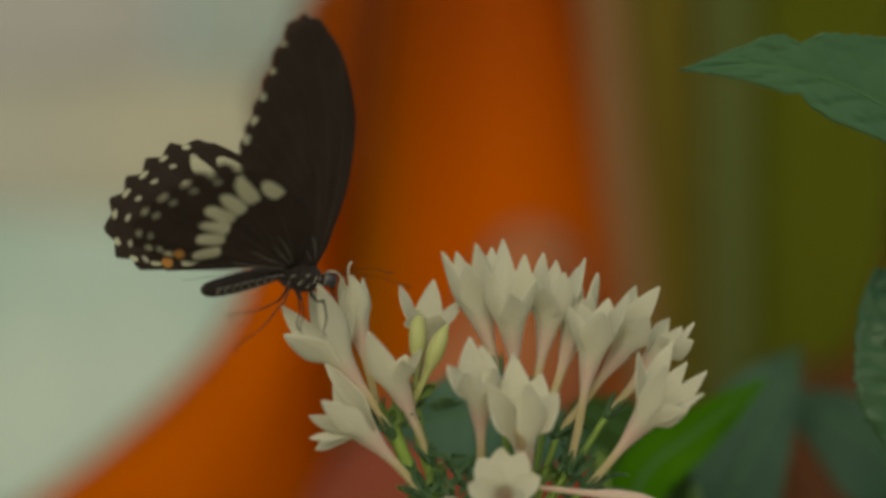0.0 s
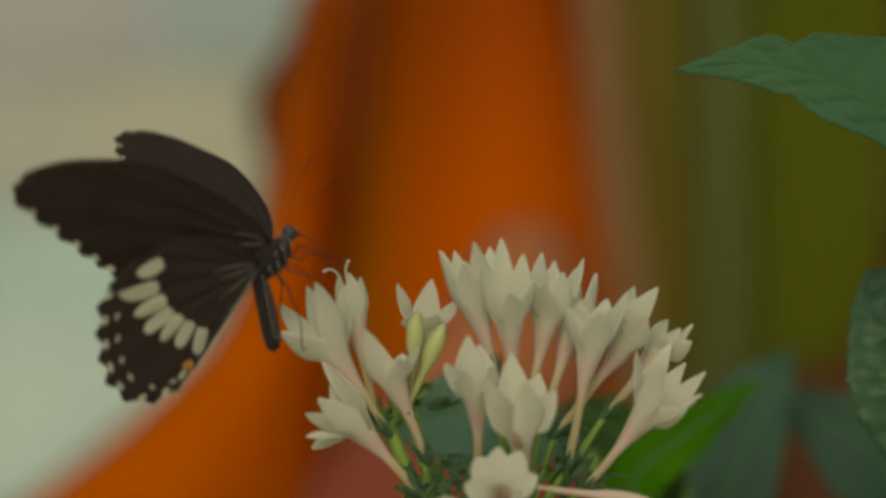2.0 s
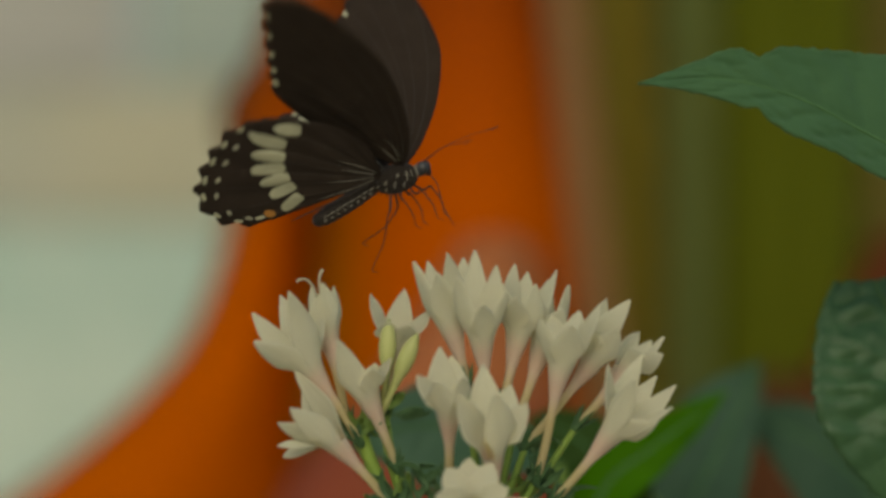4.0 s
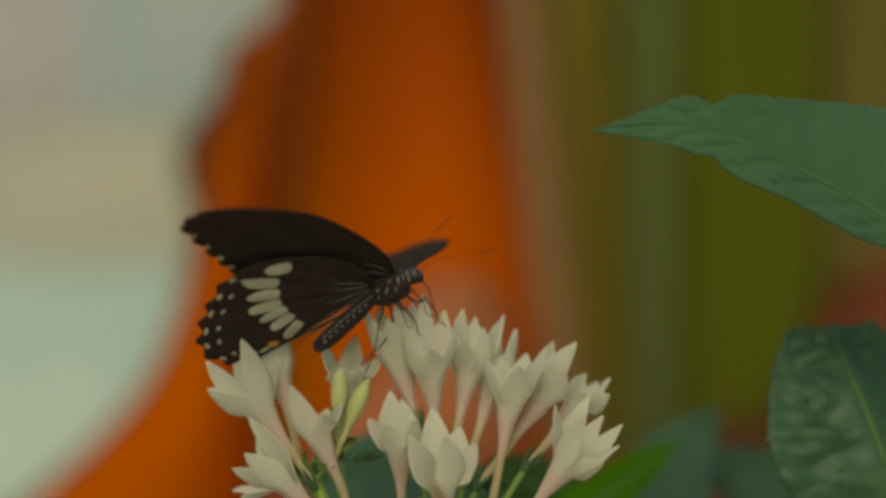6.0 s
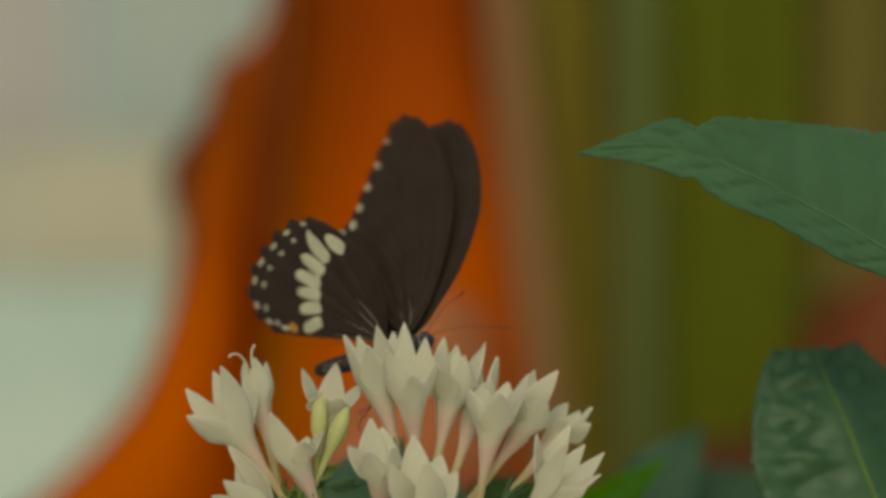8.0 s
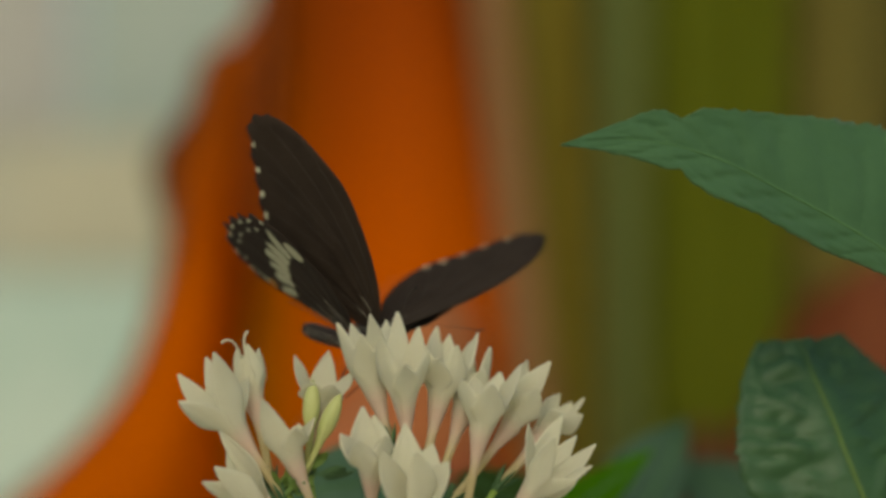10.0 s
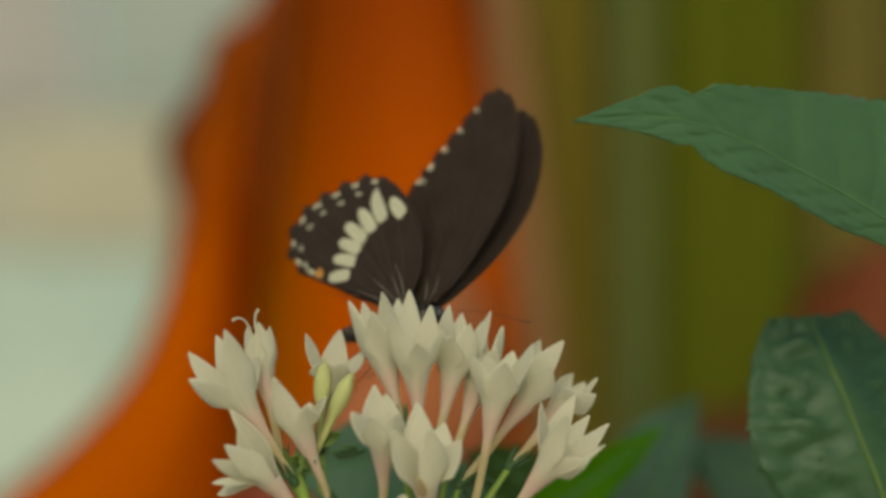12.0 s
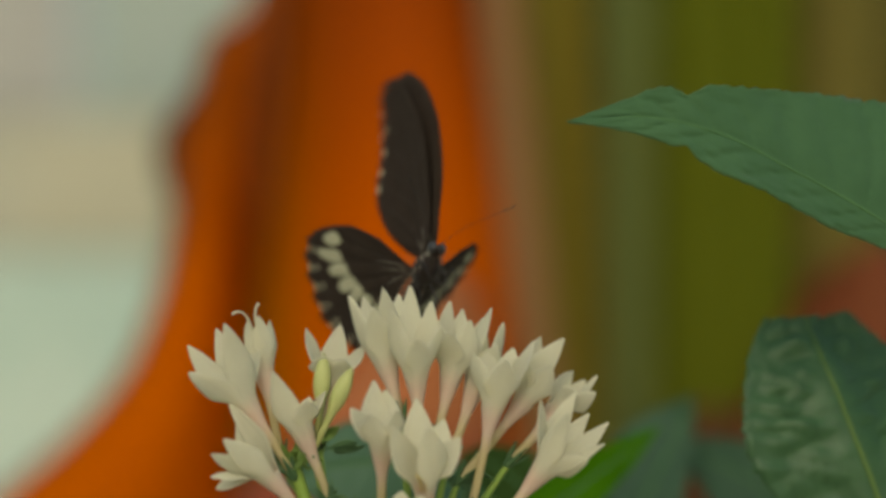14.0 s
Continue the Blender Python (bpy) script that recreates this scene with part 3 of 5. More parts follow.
floret((912, 690), (905, 572), -3, [(891, 420, 4), (862, 465, -5), (930, 447, 3), (905, 512, -7), (948, 490, -1)], 0.0064)
floret((940, 700), (970, 568), 3, [(963, 445, 4), (938, 478, -4), (1000, 478, -4), (985, 460, 5), (966, 500, -6)], 0.0058)
floret((965, 730), (1014, 588), 6, [(1038, 457, 3), (1056, 482, 2), (1005, 500, -4), (1022, 472, 5), (1048, 522, -5)], 0.0058)
floret((1005, 825), (1046, 622), -3, [(1010, 538, -3), (1113, 512, 0), (1064, 545, -7), (1078, 525, 6), (1034, 528, 5)], 0.0068)
floret((985, 765), (1106, 610), 2, [(1167, 507, 3), (1128, 505, 5), (1092, 540, -4), (1148, 556, -6), (1140, 530, 6)], 0.0062)
floret((1075, 730), (1162, 628), 8, [(1225, 570, 2), (1226, 602, -3), (1185, 565, 4), (1206, 580, 5), (1196, 606, -6)], 0.0052)
floret((1035, 862), (1140, 738), -5, [(1130, 618, -3), (1190, 602, 5), (1251, 655, 1), (1243, 692, -4), (1180, 640, -7), (1215, 640, 5), (1218, 720, -4)], 0.0054)
floret((848, 830), (848, 700), -11, [(832, 590, 4), (793, 640, -2), (872, 640, -4), (852, 606, 5), (824, 650, -6)], 0.0060)
floret((935, 870), (925, 768), -13, [(908, 620, 3), (868, 672, -3), (986, 688, -2), (930, 668, -7), (958, 655, 5)], 0.0074)
floret((905, 960), (890, 872), -16, [(828, 850, -3), (846, 803, 2), (884, 785, 4), (926, 794, 2), (953, 836, -2), (934, 876, -8), (862, 884, -8)], 0.0055, slim=0.9, cup=0.2, foot=4, pollen=False, point=2.6)
floret((800, 960), (792, 905), -14, [(765, 882, -1), (790, 872, -2), (815, 880, -1), (800, 876, 3), (780, 876, 3)], 0.0046)
bm = bmesh.new()
add_tube(bm, [at(612, 505, 3), at(606, 488, 2), at(596, 476, 1), at(584, 474, 0), at(577, 479, 0)], [0.0003, 0.00022, 0.0002, 0.0003], 7, 14)
add_tube(bm, [at(620, 500, 3), at(617, 480, 3), at(618, 466, 3), at(623, 457, 3)], [0.0003, 0.00022, 0.0003], 7, 10)
part("style", bm, PETAL, pentas, "curled white style thread")


def bud(base, top, deep, r, mat, label):
    b, t = at(*base, deep), at(*top, deep)
    axis = t - b
    bm = bmesh.new()
    fs = (0, 0.3, 0.46, 0.53, 0.61, 0.72, 0.84, 0.93, 1.0)
    add_tube(bm, [b + axis * f for f in fs], [r * 0.36, r * 0.42, r * 0.56, r * 0.78, r * 0.95, r, r * 0.84, r * 0.50, r * 0.08], 12)
    return part("bud", bm, mat, pentas, label)


bud((733, 700), (741, 543), 0, 0.0017, BUD, "yellow-green closed flower bud")
bud((728, 715), (791, 568), -1, 0.0017, BUD, "yellow-green closed flower bud")
bud((955, 858), (1165, 884), -10, 0.0013, TUBE, "pinkish closed flower bud")

bm = bmesh.new()
add_tube(bm, [at(692, 740, 1), at(712, 800, 1), at(748, 872, 1), at(810, 960, 2)], [0.0012, 0.0014, 0.0018], 10, 16)
for b in ((880, 660, 1), (912, 690, -1), (940, 700, 1), (965, 730, 3), (1005, 825, -1), (985, 765, 1), (1075, 730, 4), (1035, 862, -2), (848, 830, -5), (935, 870, -6), (905, 950, -8), (955, 858, -6)):
    add_tube(bm, [at(*b), (at(*b) + at(915, 930, 0)) / 2 + Vector((0, 0, -0.002)), at(905, 960, 0)], [0.0006, 0.0008, 0.0012], 8, 10)
for b in ((755, 808, -1), (742, 868, -2), (735, 705, 2), (668, 735, 3), (728, 715, 0)):
    add_tube(bm, [at(*b), (at(*b) + at(770, 900, 0)) / 2, at(800, 945, 1)], [0.0006, 0.0008, 0.0012], 8, 10)
add_tube(bm, [at(905, 955, 0), at(860, 1010, 1), at(850, 1200, 2), Vector((0.002, 0.004, -0.4)), Vector((0, 0.002, -0.73))], [0.0014, 0.0017, 0.002, 0.0025, 0.0035], 10, 30)
add_tube(bm, [at(800, 945, 1), at(840, 1000, 1), at(855, 1060, 1)], [0.0014, 0.0016], 10, 6)
part("stem", bm, STEM, pentas, "green branching stem")


def bract(base, tip, deep, w, mat=CALYX, bend=0.0):
    """A small pointed bract leaf at the foot of the florets, bowed to one side."""
    b, t = at(*base, deep), at(*tip, deep - 1)
    along = (t - b)
    side = along.cross(Vector((0, 1, 0.3))).normalized()
    face = side.cross(along).normalized()
    grid = []
    for i in range(9):
        f = i / 8
        ww = 0.44 * w * (f * (1 - f) * 3.4) ** 0.8 + 0.0001
        bow = side * (bend * along.length * math.sin(math.pi * f)) + face * (0.0011 * math.sin(f * 3))
        grid.append([b + along * f + bow + side * (ww * j / 2) - face * (0.4 * ww * (j / 2) ** 2) for j in (-2, -1, 0, 1, 2)])
    part("bract", add_sheet(bmesh.new(), grid, 0.00025), mat, pentas, "small pointed green bract")


# sprays of bracts: foot, spread of the feet, direction and fan (degrees), how many, length, depth, tissue
BRACT_RNG = random.Random(23)
for fx, fy, sx, sy, mean, fan, count, reach, deep, mat in (
        (700, 738, 22, 14, 80, 85, 13, 40, -1, CALYX_PALE), (735, 712, 14, 10, 60, 60, 6, 30, 1, CALYX_PALE), (752, 715, 16, 8, 15, 30, 4, 42, -2, CALYX),
        (795, 850, 46, 34, 95, 80, 24, 46, -2, CALYX), (835, 870, 34, 26, 85, 70, 12, 42, -4, CALYX), (760, 868, 26, 18, 120, 60, 8, 38, -3, CALYX_PALE),
        (985, 775, 26, 18, 55, 60, 9, 40, 2, CALYX), (1020, 850, 40, 26, 45, 75, 20, 46, -1, CALYX), (965, 868, 30, 18, 80, 70, 9, 40, 0, CALYX_PALE)):
    for k in range(count):
        x, y = fx + BRACT_RNG.uniform(-sx, sx), fy + BRACT_RNG.uniform(-sy, sy)
        a, ln = radians(mean + BRACT_RNG.uniform(-fan, fan)), reach * BRACT_RNG.uniform(0.7, 1.5)
        bract((x, y), (x + ln * math.cos(a), y - ln * math.sin(a)), deep + BRACT_RNG.uniform(-3, 3), BRACT_RNG.uniform(0.0006, 0.0012), mat, BRACT_RNG.uniform(-0.2, 0.2))

# ---- the butterfly ----
U = FOCUS / FPX
START = (-0.0267, 0.4637, 0.7451)
butterfly = thing("butterfly", START[:3], "black swallowtail butterfly with cream spots feeding on white flowers", "butterfly")


def outline(ctrl, n):
    return [Vector((p.x, p.y)) for p in curve_points([(x, y, 0) for x, y in ctrl], n)]


def polar(r, deg):
    return (r * math.cos(radians(deg)), r * math.sin(radians(deg)))


def scalloped(ctrl, teeth, depth, n):
    """The outer rim: blunt teeth at the veins, hollow between."""
    pts = outline(ctrl, n)
    out = []
    for i, p in enumerate(pts):
        d = (pts[min(i + 1, n)] - pts[max(i - 1, 0)]).normalized()
        nrm = Vector((d.y, -d.x))
        if nrm.dot(p) < 0:
            nrm = -nrm
        f = i / n * teeth
        out.append(p + nrm * depth * (0.5 * abs(math.sin(math.pi * f)) + 0.5 * (1 - abs(math.cos(math.pi * f))) - 0.48) * min(1.0, 6 * min(i / n + 0.04, 1.04 - i / n)))
    return out


def fan_wing(lead, rim, trail, teeth, depth, fold, name, parent, hand=1, lift=0.0):
    """A wing sheet: rays from the root to the whole edge (front edge, scalloped rim, hind edge)."""
    edge = outline(lead, 22) + scalloped(rim, teeth, depth, 72)[1:] + outline(trail, 22)[1:]
    grid, steps = [], 16

    def height(x, y):
        r, ang = math.hypot(x, y), math.atan2(y, x)
        h = 1.1 * math.sin(ang * 24) * min(1, r / 80) - 9 * (r / 400) ** 2 + fold * math.sin(ang * 2.0 + 0.4) * (r / 350) + lift * min(1, r / 60)
        return hand * h

    for p in edge:
        row = []
        for k in range(steps + 1):
            f = 0.015 + 0.985 * k / steps
            q = p * f
            row.append(Vector((q.x, q.y, height(q.x, q.y))) * U)
        grid.append(row)
    ob = part(name, add_sheet(bmesh.new(), grid, 0.00014), WING, parent)

    return ob, height


def wing_spot(parent, height, x, y, rx, ry, turn, mat=SPOT, square=2.6, name="spot", taper=0.0, skew=0.0):
    """A cream scale patch that shows on both faces of the wing and follows its pleats."""
    bm = bmesh.new()
    c, s = math.cos(radians(turn)), math.sin(radians(turn))
    n, rims = 20, []
    for z in (1.05, -1.05):
        rings = []
        for f in (1.0, 0.94, 0.6, 0.3):
            ring = []
            for k in range(n):
                a = 2 * math.pi * k / n
                ca, sa = math.cos(a), math.sin(a)
                px = f * rx * math.copysign(abs(ca) ** (2 / square), ca)
                py = f * ry * math.copysign(abs(sa) ** (2 / square), sa)
                out = max(0.0, px / rx)
                py = py * (1 - taper * out ** 2.5) + skew * ry * out ** 2
                qx, qy = x + px * c - py * s, y + px * s + py * c
                ring.append(bm.verts.new(Vector((qx, qy, height(qx, qy) + z * (0.5 if f == 1.0 else 1.0))) * U))
            rings.append(ring)
        mid = bm.verts.new(Vector((x, y, height(x, y) + z)) * U)
        rims.append(rings[0])
        for a, b in zip(rings, rings[1:]):
            for k in range(n):
                f = (a[k], a[(k + 1) % n], b[(k + 1) % n], b[k])
                bm.faces.new(f if z > 0 else f[::-1])
        for k in range(n):
            f = (rings[-1][k], rings[-1][(k + 1) % n], mid)
            bm.faces.new(f if z > 0 else f[::-1])
    for k in range(n):
        bm.faces.new((rims[0][k], rims[1][k], rims[1][(k + 1) % n], rims[0][(k + 1) % n]))
    return part(name, bm, mat, parent)


def wing_veins(parent, height, rays):
    for r0, a0, r1, a1, wdt in rays:
        bm = bmesh.new()
        for z in (0.6, -0.6):
            pts = []
            for k in range(9):
                f = k / 8
                x, y = polar(r0 + (r1 - r0) * f, a0 + (a1 - a0) * f ** 0.8)
                pts.append(Vector((x, y, height(x, y) + z)) * U)
            add_tube(bm, pts, [wdt * 0.65 * U, wdt * 0.35 * U], 5)
        part("vein", bm, WING_VEIN, parent)


def pale_streak(parent, height, r0, a0, r1, a1):
    """A fine line of pale scales on a vein near the wing's root, on both faces."""
    for z in (1.0, -1.0):
        bm = bmesh.new()
        pts = []
        for k in range(9):
            f = k / 8
            x, y = polar(r0 + (r1 - r0) * f, a0 + (a1 - a0) * f ** 1.6)
            pts.append(Vector((x, y, height(x, y) + z)) * U)
        add_tube(bm, pts, [0.6 * U, 1.0 * U, 0.3 * U], 5)
        part("pale_streak", bm, STREAK, parent)


RIM_FORE = [polar(432, 3.0), polar(450, -1.0), polar(446, -5.5), polar(400, -10.5), polar(356, -15.5), polar(318, -21.5), polar(290, -27.5), polar(268, -33)]


def forewing(side):
    ob, h = fan_wing([polar(8, 60), polar(60, 38), polar(154, 27.5), polar(250, 20.5), polar(311, 15.2), polar(384, 8.5), polar(432, 3.0)],
                     RIM_FORE,
                     [polar(268, -33), polar(215, -38), polar(140, -45), polar(60, -55), polar(8, -70)], 8, 9.0, 6.0, "forewing", butterfly, 1 if side == "R" else -1, 5.0)
    tagged(ob, "long black forewing with tiny pale rim spots")
    rim = scalloped(RIM_FORE, 8, 9.0, 72)
    for k in range(3, 8):
        p, d = rim[9 * k] * 0.986, rim[9 * k + 1] - rim[9 * k - 1]
        wing_spot(ob, h, p.x, p.y, 2.2 + 0.95 * k, 1.6 + 0.60 * k, math.degrees(math.atan2(d.y, d.x)), square=2.8, name="rim_spot")
    for r0, a0, r1, a1 in ((16, 10, 70, -2), (16, -18, 62, -22)):
        pale_streak(ob, h, r0, a0, r1, a1)
    wing_veins(ob, h, [(20, 30, 380, 8, 1.5), (20, 20, 420, 0, 1.1), (30, 12, 180, 4, 1.4), (180, 4, 405, -6, 0.9), (180, 2, 375, -11, 0.9), (170, -2, 345, -15.5, 0.9), (150, -6, 315, -21, 0.9), (120, -8, 285, -27.5, 1.0), (25, -20, 260, -32, 1.3)])
    return ob


def hindwing(side):
    def loc(dx, dy):
        c, s = -0.99535, 0.09632
        return (dx * c + dy * s, dx * -s + dy * c)

    rim = [loc(-232, -108), loc(-275, -80), loc(-300, -40), loc(-314, 5), loc(-322, 50), loc(-318, 95), loc(-285, 136), loc(-240, 147), loc(-200, 132), loc(-158, 108)]
    ob, h = fan_wing([loc(-4, -8), loc(-40, -68), loc(-105, -106), loc(-175, -114), loc(-232, -108)],
                     rim,
                     [loc(-158, 108), loc(-110, 72), loc(-60, 38), loc(-6, 8)], 9, 15.0, 8.0, "hindwing", butterfly, 1 if side == "R" else -1, -10.0)
    ob.data.materials[0] = WING_HIND
    tagged(ob, "scalloped black hindwing with a band of cream spots")
    for dx, dy, rx, ry, turn in ((-187, -87, 25, 14, -8), (-217, -55, 35, 15, 8), (-210, -22, 31, 14.2, 0), (-205, 9, 31, 13.2, -14), (-189, 32, 28, 12.2, -28), (-172, 54, 26, 12.4, -40), (-151, 79, 25, 12.4, -58)):
        wing_spot(ob, h, *loc(dx, dy), rx, ry, turn + 5.5, square=4.2, taper=0.72 if dy < 0 else 0.4, skew=0.30 if dy < -50 else -0.12)
    edge = scalloped(rim, 9, 15.0, 72)
    for k in range(1, 9):
        d = edge[min(8 * k + 2, 72)] - edge[8 * k - 2]
        turn = math.degrees(math.atan2(d.y, d.x))
        p = edge[8 * k] * 0.986
        wing_spot(ob, h, p.x, p.y, 9.0 + 1.2 * math.sin(5 * k), 4.0, turn, square=2.4, name="rim_spot")
        if k < 8:
            p = edge[8 * k] * 0.915
            wing_spot(ob, h, p.x, p.y, 7.0 + math.sin(3 * k), 4.0, turn + 18, SPOT_DIM, square=2.2, name="inner_spot")
    for r0, a0, r1, a1 in ((16, 34, 95, 24), (16, 16, 80, 14), (16, -6, 100, -8), (16, -26, 120, -26)):
        pale_streak(ob, h, r0, a0, r1, a1)
    wing_spot(ob, h, *loc(-185, 112), 11, 9, 20, SPOT_ORANGE, 2.0, "rim_spot")
    wing_veins(ob, h, [(15, 40, 200, 29, 1.3), (20, 20, 185, 16, 1.3), (20, 10, 300, 10, 1.0), (20, 2, 300, 1, 1.0), (20, -8, 310, -8, 1.0), (20, -20, 300, -18, 1.0), (20, -28, 240, -27, 1.2), (20, -34, 190, -35, 1.2)])
    return ob


ROOT = {"forewing": Vector((22, 9, 18)) * U, "hindwing": Vector((-14, 16, 12)) * U}
wings = {(kind, side): (forewing if kind == "forewing" else hindwing)(side) for side in "RL" for kind in ("forewing", "hindwing")}

bm = bmesh.new()
add_ball(bm, Vector((2, 0, 0)) * U, 43 * U, 24 * U, 27 * U, 20)
thorax = part("thorax", bm, FUR, butterfly, "black furry thorax with white dots")
rng = random.Random(7)
for s in (-1, 1):
    # place along the body, height angle, length, width and slant of each pale scale mark
    for x, el, ln, wd, slant in ((38, 12, 7.5, 1.1, 86), (30, 0, 10.0, 1.4, 78), (20, -30, 6.5, 1.2, 64), (13, 16, 5.0, 1.5, 50),
                                 (4, -14, 8.0, 1.4, 62), (-10, 2, 6.0, 1.3, 40), (-16, -30, 6.0, 1.1, 46), (-29, -12, 5.0, 1.0, 20)):
        e, x = radians(el + rng.uniform(-5, 5)), x + rng.uniform(-2, 2)
        r = math.sqrt(max(0.05, 1 - ((x - 2) / 43) ** 2))
        p = Vector((x, s * 23.6 * r * math.cos(e), 26.6 * r * math.sin(e))) * U
        bm = bmesh.new()
        add_ball(bm, p, ln * U, 1.4 * U, wd * U, 8, Euler((0, radians(-slant), 0)).to_matrix())
        part("scale_mark", bm, FUR_PALE, thorax)
bm = bmesh.new()
for k in range(320):
    a, x = rng.uniform(0, 6.283), rng.uniform(-34, 40)
    r = math.sqrt(max(0.05, 1 - ((x - 2) / 42) ** 2))
    p = Vector((x, 23 * r * math.cos(a), 26 * r * math.sin(a)))
    o = Vector((-0.6 + rng.uniform(-0.5, 0.5), math.cos(a), math.sin(a))).normalized() * rng.uniform(5, 10)
    add_tube(bm, [p * U, (p + o) * U], [0.45 * U, 0.1 * U], 3)
tagged(part("fur", bm, FUR, thorax, "short dark hairs"), kind="stuff")
bm = bmesh.new()
add_ball(bm, Vector((50, 0, 3)) * U, 13 * U, 13 * U, 12 * U, 14)
head = part("head", bm, FUR, butterfly, "small black head")
for s in (-1, 1):
    bm = bmesh.new()
    add_ball(bm, Vector((56, 9 * s, 5)) * U, 12 * U, 8.5 * U, 12 * U, 16)
    part("eye", bm, EYE_MAT, head, "dark glossy eye")
    bm = bmesh.new()
    add_tube(bm, [Vector((44 + 3 * math.cos(e), s * (11 + 3 * math.cos(e)), 4 + 12 * math.sin(e))) * U for e in [radians(-80 + 16 * k) for k in range(11)]], [0.8 * U, 1.6 * U, 0.8 * U], 6)
    part("eye_ring", bm, FUR_PALE, head, "pale ring of scales behind the eye")
    bm = bmesh.new()
    add_tube(bm, [Vector(p) * U for p in ((58, 6 * s, 13), (94, 34 * s, 28), (134, 70 * s, 34), (172, 100 * s, 32), (182, 107 * s, 35))], [0.7 * U, 0.55 * U, 0.5 * U, 0.6 * U, 1.3 * U, 0.8 * U], 7, 24)
    part("antenna", bm, LEG_MAT, head, "thin clubbed antenna")
    bm = bmesh.new()
    add_ball(bm, Vector((62, 4 * s, -4)) * U, 6 * U, 3 * U, 7 * U, 8)
    part("palp", bm, FUR, head)
bm = bmesh.new()
add_tube(bm, [Vector(p) * U for p in ((62, 0, -6), (72, 0, -30), (70, 0, -70), (80, 0, -110))], [1.3 * U, 1.0 * U, 0.8 * U], 7, 16)
part("proboscis", bm, LEG_MAT, head, "thin uncoiled proboscis")
BELLY = (12, 15, 16.8, 17, 16, 12.5, 4.5)
bm = bmesh.new()
add_tube(bm, [Vector((-x, 0, z)) * U for x, z in ((-4, 0), (20, 1), (50, 0), (85, -1), (115, -1), (135, 0), (145, 1))], [r * U for r in BELLY], 16, 40)
for v in bm.verts:
    ring = 1 + 0.035 * math.sin(-v.co.x / U * 0.42)
    v.co.y *= ring
    v.co.z *= ring
abdomen = part("abdomen", bm, FUR, butterfly, "slim black abdomen with pale side lines")
for s in (-1, 1):
    for k in range(8):
        bm = bmesh.new()
        y = float(np.interp(14 + 14 * k, (-4, 20, 50, 85, 115, 135, 145), BELLY))
        add_ball(bm, Vector((-14 - 14 * k, s * y, -2)) * U, 7.2 * U, 1.2 * U, 1.1 * U, 8)
        part("dash", bm, STREAK, abdomen)
        bm = bmesh.new()
        add_ball(bm, Vector((-20 - 14 * k, s * y * 0.86, -8.5)) * U, 2.6 * U, 1.3 * U, 2.4 * U, 8)
        part("dash", bm, STREAK, abdomen)
for s in (-1, 1):
    for x, kx, kz, fx, fz in ((22, 50, -30, 62, -92), (6, 10, -32, 20, -96), (-10, -24, -58, -82 if s < 0 else -100, -150 if s < 0 else -104)):
        bm = bmesh.new()
        add_tube(bm, [Vector(p) * U for p in ((x, 10 * s, -14), ((x + kx) / 2, 26 * s, (kz - 14) / 2 - 12), (kx, 30 * s, kz))], [2.4 * U, 1.6 * U], 7, 8)
        add_tube(bm, [Vector(p) * U for p in ((kx, 30 * s, kz), ((kx + fx) / 2 + 6, 30 * s, (kz + fz) / 2), (fx, 26 * s, fz + 8), (fx + 8, 24 * s, fz))], [1.5 * U, 1.0 * U, 0.8 * U], 7, 10)
        part("leg", bm, LEG_MAT, butterfly, "thin black jointed leg")


def wing_pose(kind, side, flap, sweep, twist):
    """A wing on the thorax: flap up from level, sweep forward, twist about its own length (degrees)."""
    s = -1 if side == "R" else 1
    a = radians(sweep)
    u, v = Vector((math.sin(a), s * math.cos(a), 0)), Vector((math.cos(a), -s * math.sin(a), 0))
    base = Matrix((u, v, u.cross(v))).transposed()
    turn = Matrix.Rotation(radians(s * flap), 3, "X") @ base @ Matrix.Rotation(radians(twist), 3, "X")
    r = ROOT[kind]
    return Matrix.Translation((r.x, s * r.y, r.z)) @ turn.to_4x4()


